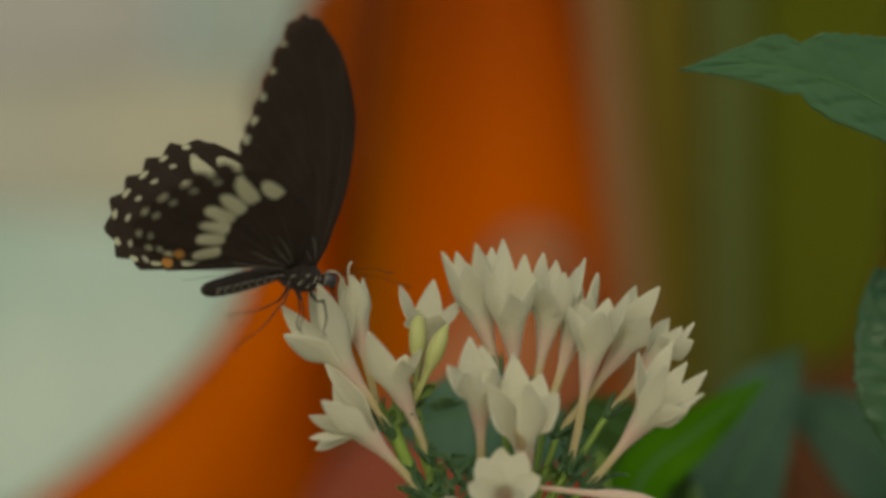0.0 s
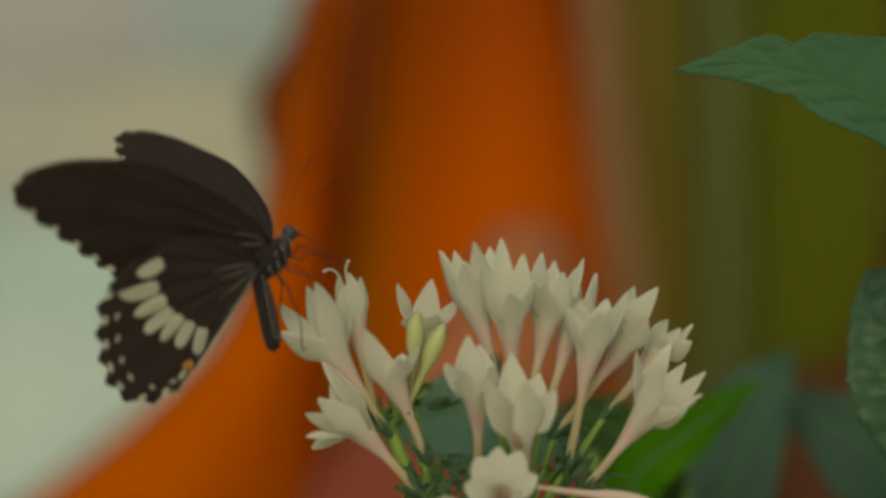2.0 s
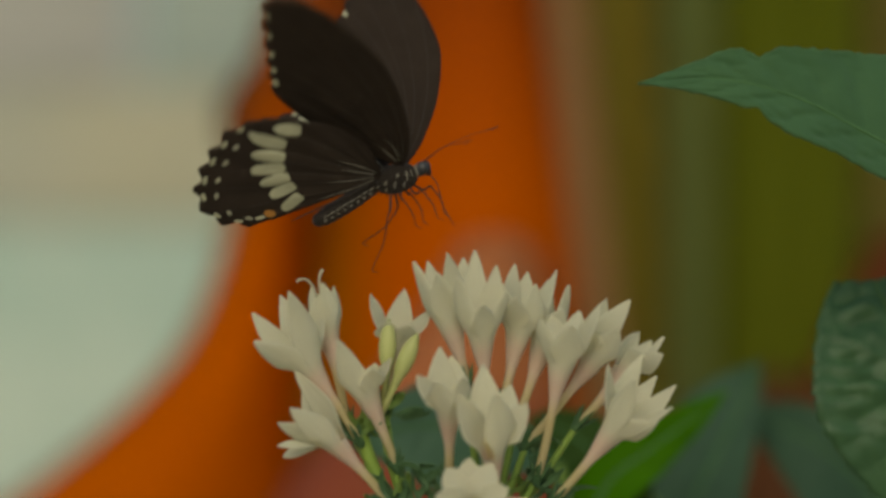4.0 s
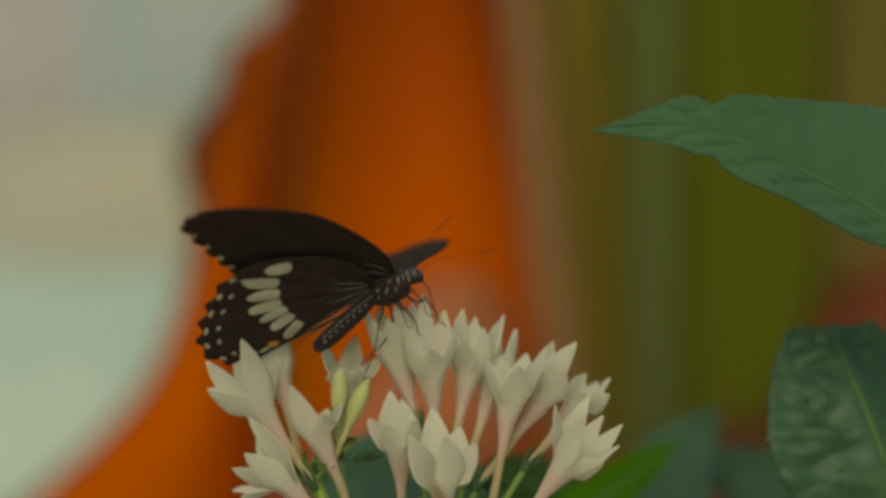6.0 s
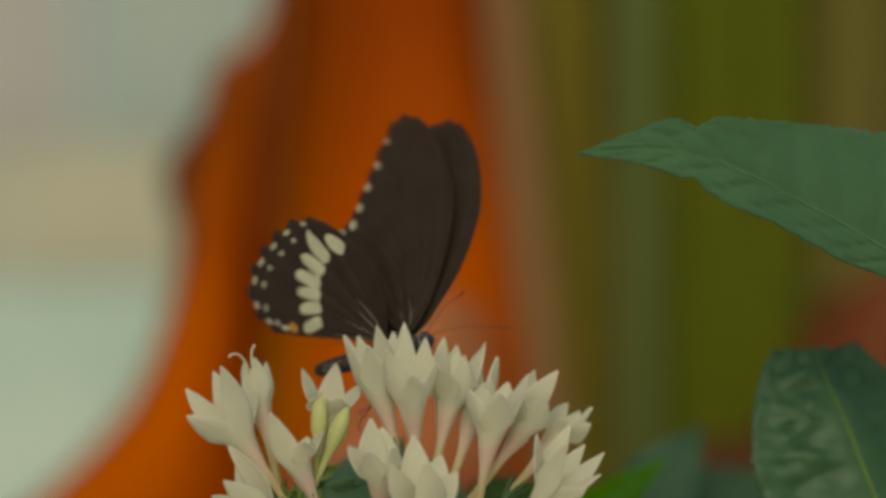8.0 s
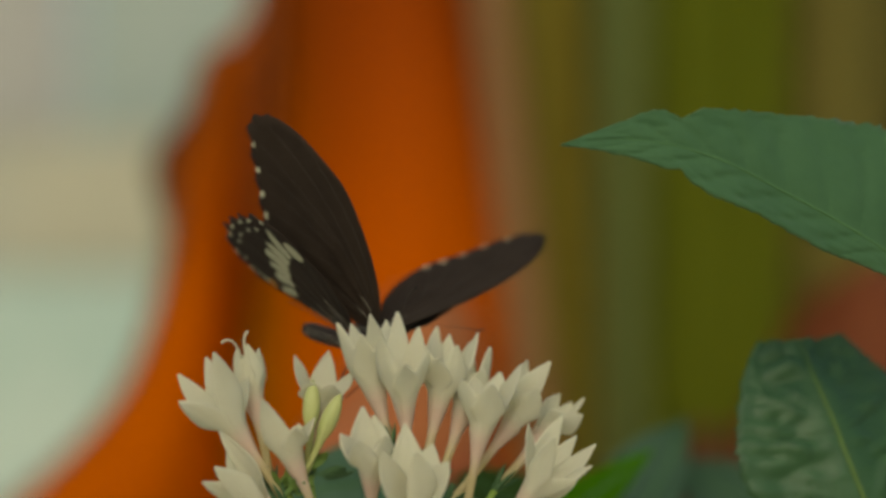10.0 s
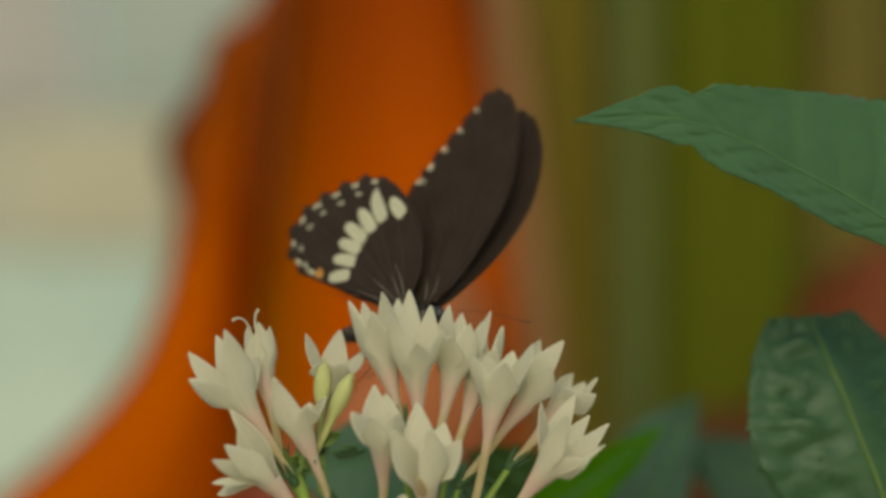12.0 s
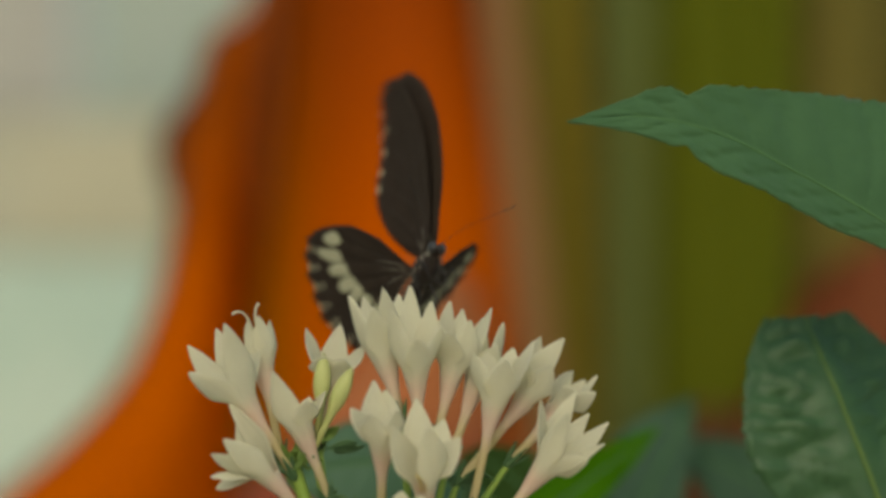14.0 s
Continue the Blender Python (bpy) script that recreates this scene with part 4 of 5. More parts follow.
def motions():
    # flower head: seconds, shift right, back and up (mm), lean and nod (degrees)
    sway = [
        (0.0, -1.66, 0.41, -1.08, -0.50, 1.16),
        (0.5, 0.15, -1.04, -0.15, -0.16, 0.58),
        (1.0, -1.73, 0.88, -1.40, -1.05, 0.67),
        (1.5, 0.02, -0.06, -0.16, -0.00, -0.03),
        (2.0, -0.95, -1.65, -0.85, -0.07, 0.53),
        (2.5, -0.45, -0.98, -0.49, 0.04, 0.96),
        (5.0, 0.06, 2.86, -0.71, 0.65, 1.14),
        (5.5, -1.43, 6.53, -1.46, -2.03, -1.18),
        (6.0, -0.25, 9.92, -0.21, -0.46, 0.48),
        (6.5, -0.68, 5.94, -0.83, -0.24, 0.16),
        (7.0, -0.76, 4.31, -1.07, 0.38, 0.07),
        (7.5, 0.41, 8.62, -0.44, 0.89, 0.34),
        (8.0, -0.95, 7.18, -1.21, -0.27, -0.51),
        (10.5, 0.12, 6.73, -0.63, 0.64, -0.30),
        (11.0, -0.81, 6.09, -1.15, -0.04, -0.82),
        (11.5, -0.00, 2.47, -0.45, 0.16, -1.65),
        (12.0, -0.04, 3.02, -1.06, 0.70, -0.90),
        (12.5, -0.51, -0.99, -1.23, 0.43, -0.78),
        (13.0, 0.03, 1.58, -0.67, 0.60, -0.91),
        (13.5, -1.42, 1.10, -1.09, -1.41, -2.33),
        (14.0, 0.57, 2.28, -0.09, 1.38, -0.32),
    ]
    walk(pentas, [(t, Matrix.Translation(HUB + Vector((x, y, z)) * 0.001) @ pose(0, 0, 0, nod, 0, 0) @ pose(0, 0, 0, 0, lean, 0)) for t, x, y, z, lean, nod in sway])
    # butterfly: seconds, place (mm), heading, pitch, roll (degrees), abdomen
    flight = [
        (0.00, -26.7, 463.7, 745.1, 10.7, -12.6, 6.3, -26.1),
        (0.10, -26.3, 465.3, 744.4, 10.0, -6.7, 3.1, -18.9),
        (0.20, -25.5, 464.7, 745.7, 6.2, -2.5, 3.4, -20.5),
        (0.30, -25.2, 465.1, 745.7, 6.8, -1.8, 2.3, -13.2),
        (0.40, -25.9, 465.6, 746.2, 7.1, 9.3, 1.8, -10.5),
        (0.50, -24.1, 461.0, 742.9, 3.9, 16.1, 0.6, -12.4),
        (0.60, -26.5, 462.4, 743.7, 4.2, 24.2, 1.2, -29.9),
        (0.70, -26.3, 461.9, 742.4, 1.4, 22.6, -1.5, -43.5),
        (0.80, -26.7, 463.3, 741.9, 4.2, 26.7, -3.0, -43.3),
        (0.90, -27.6, 463.1, 742.4, 3.2, 24.2, -3.1, -43.7),
        (1.00, -26.2, 459.3, 741.0, 1.8, 19.8, -2.8, -42.8),
        (1.10, -29.6, 463.0, 742.8, 5.1, 22.2, -1.6, -53.1),
        (1.20, -27.3, 464.6, 744.3, 2.8, 19.1, -1.0, -39.7),
        (1.30, -28.1, 465.5, 744.7, 0.6, 18.5, 5.2, -41.8),
        (1.40, -26.4, 466.8, 744.2, 5.8, 22.9, 2.9, -42.8),
        (1.50, -25.4, 466.9, 742.2, 3.3, 31.5, 3.5, -42.2),
        (1.60, -26.3, 466.4, 743.0, 3.2, 31.6, 5.1, -45.0),
        (1.70, -28.5, 464.0, 745.3, -0.5, 26.4, 9.4, -50.7),
        (1.80, -29.5, 463.9, 746.2, 2.3, 42.4, 9.9, -34.6),
        (1.90, -30.1, 463.1, 745.8, 1.6, 46.2, 12.1, -44.6),
        (2.00, -30.1, 457.7, 748.2, 2.0, 49.3, 18.6, -52.5),
        (2.10, -31.9, 461.0, 752.3, -1.4, 43.3, 18.5, -46.8),
        (2.20, -31.2, 461.0, 753.7, -1.9, 43.3, 28.3, -42.5),
        (2.30, -29.9, 461.7, 755.4, -5.2, 37.2, 24.4, -55.6),
        (2.40, -28.3, 460.8, 756.2, -7.9, 27.9, 27.8, -63.1),
        (2.50, -23.6, 457.2, 757.6, -10.1, 20.7, 34.5, -32.6),
        (2.60, -22.6, 461.3, 758.0, -7.9, 17.5, 33.2, -33.2),
        (2.70, -19.6, 463.3, 758.1, -6.9, 18.5, 26.0, -28.5),
        (2.85, -19.2, 463.4, 760.1, -7.2, 18.4, 25.7, -28.2),
        (3.00, -18.1, 463.8, 761.9, -7.8, 18.2, 24.7, -27.3),
        (3.15, -16.4, 464.4, 763.3, -8.8, 17.9, 23.1, -26.0),
        (3.30, -14.1, 465.2, 764.4, -10.0, 17.4, 21.1, -24.3),
        (3.45, -11.5, 466.2, 765.2, -11.4, 16.9, 18.8, -22.3),
        (3.60, -8.7, 467.2, 765.7, -13.0, 16.4, 16.3, -20.1),
        (3.75, -5.8, 468.3, 765.9, -14.6, 15.8, 13.6, -17.8),
        (3.90, -2.9, 469.3, 765.8, -16.3, 15.2, 11.0, -15.6),
        (4.05, -0.1, 470.4, 765.4, -17.9, 14.7, 8.5, -13.4),
        (4.20, 2.6, 471.3, 764.6, -19.3, 14.2, 6.2, -11.4),
        (4.35, 4.8, 472.1, 763.5, -20.5, 13.7, 4.2, -9.7),
        (4.50, 6.5, 472.7, 762.1, -21.5, 13.4, 2.6, -8.4),
        (4.65, 7.6, 473.1, 760.4, -22.1, 13.2, 1.6, -7.5),
        (4.80, 8.0, 473.3, 758.3, -22.3, 13.1, 1.2, -7.2),
        (4.90, 5.6, 472.9, 756.8, -23.2, 14.5, -0.4, -6.3),
        (5.00, 3.5, 474.4, 755.6, -25.1, 21.9, -3.0, -3.1),
        (5.10, -0.6, 474.3, 755.0, -24.4, 22.0, 2.0, -22.8),
        (5.20, -0.5, 474.3, 753.1, -25.7, 25.0, 6.0, -20.1),
        (5.30, -1.4, 475.1, 752.0, -22.1, 19.7, 7.3, -30.3),
        (5.40, -2.6, 474.7, 751.2, -20.7, 25.6, 3.3, -25.0),
        (5.50, -1.6, 473.5, 752.4, -22.3, 28.5, 0.8, -17.9),
        (5.60, -0.3, 474.9, 752.2, -19.3, 22.1, 3.1, -29.0),
        (5.70, 1.7, 475.2, 751.9, -20.0, 22.5, -1.5, -23.6),
        (5.80, 3.2, 475.2, 752.6, -21.6, 25.0, -6.3, -21.8),
        (5.90, 5.2, 476.0, 753.1, -21.7, 24.1, -9.6, -19.3),
        (6.00, 6.0, 473.9, 753.7, -17.1, 23.4, -16.5, -19.1),
        (6.10, 7.1, 478.0, 753.2, -20.2, 21.4, -14.5, -13.3),
        (6.20, 8.0, 479.7, 752.3, -21.5, 16.7, -14.8, -12.9),
        (6.30, 7.9, 481.2, 748.7, -21.1, 0.6, -15.6, -14.8),
        (6.40, 6.1, 487.0, 749.8, -22.2, -5.8, -13.7, -8.5),
        (6.50, 6.4, 487.0, 748.7, -21.2, -12.6, -19.6, -13.1),
        (6.60, 5.6, 487.0, 748.6, -23.6, -12.5, -14.0, -12.3),
        (6.70, 6.5, 487.5, 748.0, -24.6, -13.3, -12.5, -11.2),
        (6.80, 6.6, 489.0, 746.1, -24.1, -12.6, -12.3, -4.3),
        (6.90, 7.1, 490.1, 745.9, -25.3, -11.8, -11.3, -5.5),
        (7.00, 8.0, 493.8, 746.3, -25.9, -12.0, -12.6, -7.0),
        (7.20, 9.2, 490.4, 744.5, -27.1, -0.7, -6.6, 9.8),
        (7.30, 9.2, 489.6, 744.5, -28.5, 9.4, -6.5, 21.1),
        (7.40, 9.0, 488.9, 744.0, -28.9, 17.2, -5.8, 23.8),
        (7.50, 9.4, 487.2, 746.0, -26.2, 34.6, -1.3, 23.6),
        (7.60, 9.5, 487.2, 745.5, -27.1, 26.4, -7.9, 2.7),
        (7.70, 9.6, 487.0, 744.9, -27.4, 20.2, -8.6, 8.4),
        (7.80, 9.8, 487.0, 747.7, -24.9, 11.8, -7.1, 4.9),
        (7.90, 10.5, 487.0, 746.5, -25.7, 11.4, -18.0, 2.6),
        (8.00, 11.3, 487.0, 746.8, -23.2, 12.5, -18.0, -3.1),
        (8.10, 11.7, 487.0, 746.9, -26.7, 5.8, -16.8, 4.8),
        (8.20, 10.2, 487.0, 745.0, -30.4, 3.6, -18.0, 14.1),
        (8.35, 10.2, 487.0, 745.0, -30.4, 3.7, -18.0, 14.3),
        (8.50, 10.1, 487.0, 745.1, -30.7, 4.0, -18.2, 14.7),
        (8.65, 9.9, 487.1, 745.1, -31.1, 4.4, -18.5, 15.4),
        (8.80, 9.8, 487.3, 745.2, -31.6, 4.9, -18.8, 16.2),
        (8.95, 9.6, 487.4, 745.4, -32.2, 5.6, -19.2, 17.2),
        (9.10, 9.4, 487.6, 745.5, -32.8, 6.2, -19.7, 18.3),
        (9.25, 9.2, 487.8, 745.6, -33.5, 7.0, -20.1, 19.5),
        (9.40, 9.1, 487.9, 745.8, -34.1, 7.7, -20.6, 20.6),
        (9.55, 8.9, 488.1, 745.9, -34.8, 8.4, -21.1, 21.7),
        (9.70, 8.7, 488.2, 746.0, -35.3, 9.0, -21.5, 22.7),
        (9.85, 8.6, 488.4, 746.1, -35.8, 9.6, -21.8, 23.5),
        (10.00, 8.4, 488.5, 746.2, -36.2, 10.0, -22.1, 24.2),
        (10.15, 8.4, 488.5, 746.3, -36.5, 10.3, -22.3, 24.6),
        (10.30, 8.3, 488.5, 746.3, -36.6, 10.3, -22.3, 24.8),
        (10.40, 9.3, 488.6, 746.3, -32.0, 9.5, -13.6, 9.8),
        (10.50, 11.1, 487.0, 747.4, -23.8, 18.0, -13.1, 4.4),
        (10.60, 11.6, 487.4, 746.3, -29.4, 11.2, -19.1, 4.3),
        (10.70, 12.0, 487.4, 746.7, -32.4, 7.5, -16.9, 7.9),
        (10.80, 14.7, 487.0, 750.2, -33.5, 11.2, -19.4, 10.5),
        (10.90, 12.7, 487.0, 747.5, -36.5, 6.5, -25.2, 4.5),
        (11.00, 12.8, 487.0, 747.3, -38.3, 11.0, -24.2, 5.0),
        (11.10, 12.4, 488.1, 746.0, -42.6, 10.5, -29.1, 15.5),
        (11.20, 13.9, 488.6, 750.3, -38.4, 17.0, -31.4, 1.7),
        (11.30, 12.1, 490.5, 749.8, -40.8, 18.1, -34.5, -2.2),
        (11.40, 14.3, 491.6, 748.9, -40.6, 16.7, -37.6, 6.5),
        (11.50, 13.7, 491.8, 747.4, -40.1, 8.0, -7.6, 8.6),
        (11.60, 12.5, 491.8, 751.5, -41.8, 17.5, -40.2, -0.4),
        (11.70, 13.5, 490.5, 749.5, -40.7, 13.9, -36.7, -2.9),
        (11.80, 13.8, 489.0, 747.8, -41.6, 7.1, -35.9, 6.3),
        (11.90, 15.2, 487.5, 749.6, -37.7, 3.4, -34.7, -9.9),
        (12.00, 15.1, 487.0, 746.0, -37.6, 4.5, -27.1, -9.2),
        (12.10, 14.2, 487.0, 746.2, -44.6, -7.0, -29.0, -0.2),
        (12.20, 16.7, 487.0, 749.6, -43.5, -7.9, -27.4, -14.0),
        (12.30, 16.0, 487.7, 749.1, -47.6, -12.6, -41.1, -27.6),
        (12.40, 16.0, 488.8, 747.0, -54.3, -28.9, -12.3, -34.5),
        (12.50, 14.4, 487.0, 745.9, -57.2, -38.7, -11.5, -38.2),
        (12.60, 10.6, 488.5, 747.2, -56.9, -19.3, -26.1, -33.7),
        (12.70, 8.5, 488.6, 745.6, -58.7, -17.8, -27.0, -33.7),
        (12.80, 12.2, 488.8, 748.7, -59.2, -20.5, -21.3, -33.8),
        (12.90, 9.7, 488.7, 747.8, -64.9, -19.4, -24.9, -33.9),
        (13.00, 13.4, 487.7, 748.4, -69.4, -7.6, -36.3, -41.9),
        (13.10, 13.5, 487.8, 747.7, -55.0, 2.0, -29.8, -29.6),
        (13.20, 7.8, 488.5, 747.4, -70.0, 12.9, -31.0, -25.2),
        (13.30, 10.8, 488.7, 748.6, -70.0, 22.3, -36.0, -20.8),
        (13.40, 13.8, 488.3, 749.2, -48.3, 26.8, -25.0, -16.4),
        (13.50, 14.8, 490.0, 748.4, -48.5, 31.8, -28.0, -12.0),
        (13.60, 16.6, 488.8, 751.9, -54.5, 27.4, -19.9, -12.0),
        (13.70, 16.0, 488.8, 755.4, -60.2, 15.1, -15.9, -12.0),
        (13.80, 17.1, 488.5, 755.4, -59.8, 21.5, -12.5, -12.0),
        (13.90, 17.8, 489.6, 754.9, -60.2, 38.9, -9.6, -12.0),
        (14.00, 18.1, 492.7, 755.7, -59.3, 41.5, -17.4, -12.0),
    ]
    walk(butterfly, [(t, pose(x * 0.001, y * 0.001, z * 0.001, roll, -pitch, yaw)) for t, x, y, z, yaw, pitch, roll, bend in flight])
    walk(abdomen, [(r[0], Matrix.Translation(Vector((-30, 0, 0)) * U) @ pose(0, 0, 0, 0, r[7], 0)) for r in flight])
    # wings: seconds, then flap, sweep, twist of forewing and hindwing
    right = [
        (0.00, 80.0, -14.3, 25.4, 34.4, -53.4, 23.4),
        (0.10, 79.0, -12.0, 12.8, 38.8, -51.8, 23.0),
        (0.20, 60.6, -12.3, -30.0, 39.1, -49.6, 18.3),
        (0.30, 46.7, -17.0, -23.0, 44.0, -51.3, 17.5),
        (0.40, 46.3, -15.1, -24.4, 41.2, -45.1, 25.0),
        (0.50, 54.8, -18.7, -22.2, 62.0, -59.5, 2.5),
        (0.60, 56.3, -9.8, -37.7, 42.2, -56.9, 29.5),
        (0.70, 50.4, -16.1, -37.1, 50.8, -73.3, 18.8),
        (0.80, 59.3, -25.3, 1.6, 55.6, -68.2, -1.6),
        (0.90, 41.1, -13.0, 6.8, 38.2, -65.5, 4.1),
        (1.00, 69.1, -6.4, 19.0, 66.6, -64.8, 3.1),
        (1.10, 58.3, -6.2, 9.5, 52.2, -65.1, -4.8),
        (1.20, 56.3, -16.5, 7.2, 51.5, -68.8, -12.0),
        (1.30, 45.5, -23.3, 4.9, 42.1, -69.5, -3.4),
        (1.40, 59.9, -12.3, 2.4, 42.6, -68.9, -0.4),
        (1.50, 76.6, -9.5, 0.1, 73.8, -64.7, 5.1),
        (1.60, 64.7, -19.2, -2.6, 64.2, -65.0, 4.3),
        (1.70, 44.4, -24.8, -5.4, 45.1, -73.3, 6.7),
        (1.80, 70.9, -18.4, -8.7, 69.1, -75.6, 11.3),
        (1.90, 77.1, -9.7, -29.3, 75.9, -71.4, 11.2),
        (2.00, 92.4, -24.9, -23.9, 80.0, -68.6, -5.2),
        (2.10, 51.8, -25.7, -12.0, 50.2, -72.0, 4.7),
        (2.20, 76.1, -18.7, -9.8, 53.7, -74.1, 10.1),
        (2.30, 81.7, -8.2, -36.1, 65.0, -78.1, 0.2),
        (2.40, 80.9, -17.4, -7.7, 62.1, -84.5, -1.7),
        (2.50, 76.9, 1.9, 24.3, 36.4, -57.9, 9.5),
        (2.60, 81.8, 9.8, -18.6, 36.9, -55.3, 22.4),
        (2.70, 82.0, 3.5, -34.4, 36.6, -69.4, 4.9),
        (2.85, 73.4, 3.4, -34.0, 46.1, -69.2, 4.9),
        (3.00, 85.0, 3.0, -32.9, 75.4, -68.7, 5.0),
        (3.15, 63.0, 2.4, -31.1, 59.0, -67.9, 5.1),
        (3.30, 40.0, 1.7, -28.9, 36.0, -66.9, 5.3),
        (3.45, 63.0, 0.8, -26.3, 59.0, -65.7, 5.5),
        (3.60, 86.0, -0.1, -23.4, 82.0, -64.4, 5.6),
        (3.75, 63.0, -1.1, -20.4, 59.0, -63.0, 5.8),
        (3.90, 40.0, -2.0, -17.4, 36.0, -61.7, 6.0),
        (4.05, 63.0, -3.0, -14.6, 59.0, -60.4, 6.2),
        (4.20, 86.0, -3.8, -12.0, 82.0, -59.2, 6.4),
        (4.35, 63.0, -4.6, -9.7, 59.0, -58.2, 6.6),
        (4.50, 37.9, -5.1, -8.0, 33.9, -57.4, 6.7),
        (4.65, 40.1, -5.5, -6.8, 37.0, -56.8, 6.8),
        (4.80, 22.0, -5.6, -6.4, 20.2, -56.6, 6.8),
        (4.90, 23.9, -11.1, -6.5, 24.3, -59.0, 4.4),
        (5.00, 34.0, -16.5, -11.3, 24.2, -62.4, 16.1),
        (5.10, 29.2, -21.4, -6.6, 23.3, -58.8, 0.6),
        (5.20, 28.1, -23.0, -6.2, 19.4, -60.3, 9.2),
        (5.30, 16.3, -26.0, -5.8, -2.2, -55.0, 19.4),
        (5.40, 9.3, -23.8, -5.3, 3.5, -60.1, 10.3),
        (5.50, 8.2, -22.2, -7.9, 9.5, -64.9, 5.3),
        (5.60, 12.6, -22.4, -4.7, -9.5, -55.4, 29.6),
        (5.70, 17.0, -20.3, -4.4, 2.9, -65.1, 15.0),
        (5.80, 16.7, -15.7, 1.1, 12.0, -61.8, 3.4),
        (5.90, 15.1, -17.7, -8.2, 11.2, -63.1, 8.3),
        (6.00, 10.8, -23.6, -7.5, 6.3, -62.5, 9.2),
        (6.10, 11.6, -18.1, -10.3, -6.0, -59.8, 24.1),
        (6.20, 10.9, -19.5, -10.2, -5.7, -61.2, 21.8),
        (6.30, 9.3, -25.1, -13.0, -0.5, -66.6, 7.1),
        (6.40, 8.1, -20.9, -3.8, -1.0, -62.8, 7.2),
        (6.50, 8.5, -33.1, -6.3, 7.5, -78.9, 4.9),
        (6.60, 13.3, -22.2, -5.0, 10.6, -68.6, 6.2),
        (6.70, 16.9, -20.6, -6.3, 15.0, -66.3, 7.3),
        (6.80, 29.6, -20.9, -7.5, 28.7, -62.6, 8.1),
        (6.90, 34.4, -20.2, -8.7, 34.6, -62.7, 6.9),
        (7.00, 38.9, -32.1, -16.6, 30.9, -64.8, 9.7),
        (7.20, 51.4, -18.2, -6.7, 53.1, -49.0, -8.1),
        (7.30, 76.6, -20.6, -5.6, 68.0, -41.9, -22.2),
        (7.40, 77.3, -8.7, -4.0, 64.5, -34.6, -21.3),
        (7.50, 89.5, 22.0, 11.9, 84.7, -31.0, -12.0),
        (7.60, 92.2, 9.9, -3.4, 77.0, -35.5, -12.4),
        (7.70, 83.0, 2.0, -4.0, 72.5, -35.5, -11.7),
        (7.80, 40.6, 18.6, -4.3, 42.4, -35.1, 7.4),
        (7.90, 92.6, 8.9, -6.3, 75.6, -44.1, 2.7),
        (8.00, 93.1, 5.1, -7.0, 83.5, -44.5, -27.0),
        (8.10, 86.0, -13.1, -6.6, 73.1, -44.7, -19.0),
        (8.20, 73.3, -18.1, -6.5, 71.1, -37.6, -23.8),
        (8.35, 70.4, -18.0, -6.5, 67.5, -37.6, -24.0),
        (8.50, 85.9, -17.7, -6.5, 82.2, -37.3, -24.5),
        (8.65, 66.5, -17.2, -6.6, 62.5, -36.9, -25.2),
        (8.80, 45.0, -16.5, -6.8, 41.0, -36.3, -26.2),
        (8.95, 66.5, -15.8, -6.9, 62.5, -35.7, -27.3),
        (9.10, 88.0, -15.0, -7.1, 84.0, -35.1, -28.5),
        (9.25, 66.5, -14.1, -7.2, 62.5, -34.4, -29.8),
        (9.40, 45.0, -13.3, -7.4, 41.0, -33.7, -31.0),
        (9.55, 66.5, -12.5, -7.5, 62.5, -33.0, -32.2),
        (9.70, 88.0, -11.7, -7.7, 84.0, -32.4, -33.3),
        (9.85, 66.5, -11.1, -7.8, 62.5, -31.9, -34.3),
        (10.00, 49.0, -10.6, -7.9, 46.3, -31.5, -35.0),
        (10.15, 70.1, -10.2, -8.0, 71.6, -31.2, -35.5),
        (10.30, 72.7, -10.1, -8.0, 78.6, -31.1, -35.7),
        (10.40, 77.1, -9.3, -8.1, 79.5, -39.7, -23.0),
        (10.50, 84.6, 9.5, -13.9, 90.5, -42.5, -8.8),
        (10.60, 92.6, 1.2, -8.3, 74.3, -42.7, -12.4),
        (10.70, 80.8, -9.1, -7.1, 82.0, -41.4, -24.4),
        (10.80, 90.3, -13.2, -6.7, 73.5, -39.4, -9.2),
        (10.90, 92.5, 8.4, -6.5, 76.6, -38.4, -12.5),
        (11.00, 94.6, 2.1, -1.5, 87.0, -43.1, -26.8),
        (11.10, 63.6, -5.6, -5.5, 69.8, -36.3, -23.3),
        (11.20, 87.3, -3.6, -5.9, 66.0, -41.3, 3.8),
        (11.30, 92.0, 13.6, -6.1, 76.1, -39.0, 4.2),
        (11.40, 70.1, -3.8, -6.1, 62.4, -37.7, -12.3),
        (11.50, 59.9, 10.6, -18.7, 83.8, -36.2, -19.9),
        (11.60, 89.4, 12.0, -5.6, 72.6, -42.8, -7.5),
        (11.70, 76.8, 4.0, -4.8, 66.3, -41.6, -5.6),
        (11.80, 66.5, -9.6, -4.0, 65.0, -42.4, -19.5),
        (11.90, 90.8, -1.5, -3.4, 77.5, -50.3, 4.9),
        (12.00, 87.8, 11.8, -0.8, 77.6, -42.1, 2.5),
        (12.10, 66.5, -14.3, -2.3, 65.8, -54.5, -4.3),
        (12.20, 90.4, -21.1, -2.1, 67.7, -64.5, 7.1),
        (12.30, 94.1, -10.8, -3.4, 72.0, -67.5, 1.1),
        (12.40, 67.8, -0.2, -0.9, 86.7, -76.5, 4.9),
        (12.50, 76.8, -35.1, -6.8, 57.2, -78.1, 10.6),
        (12.60, 68.1, -31.5, 0.7, 84.3, -62.9, -28.5),
        (12.70, 57.0, -24.0, 2.2, 80.3, -65.2, -24.5),
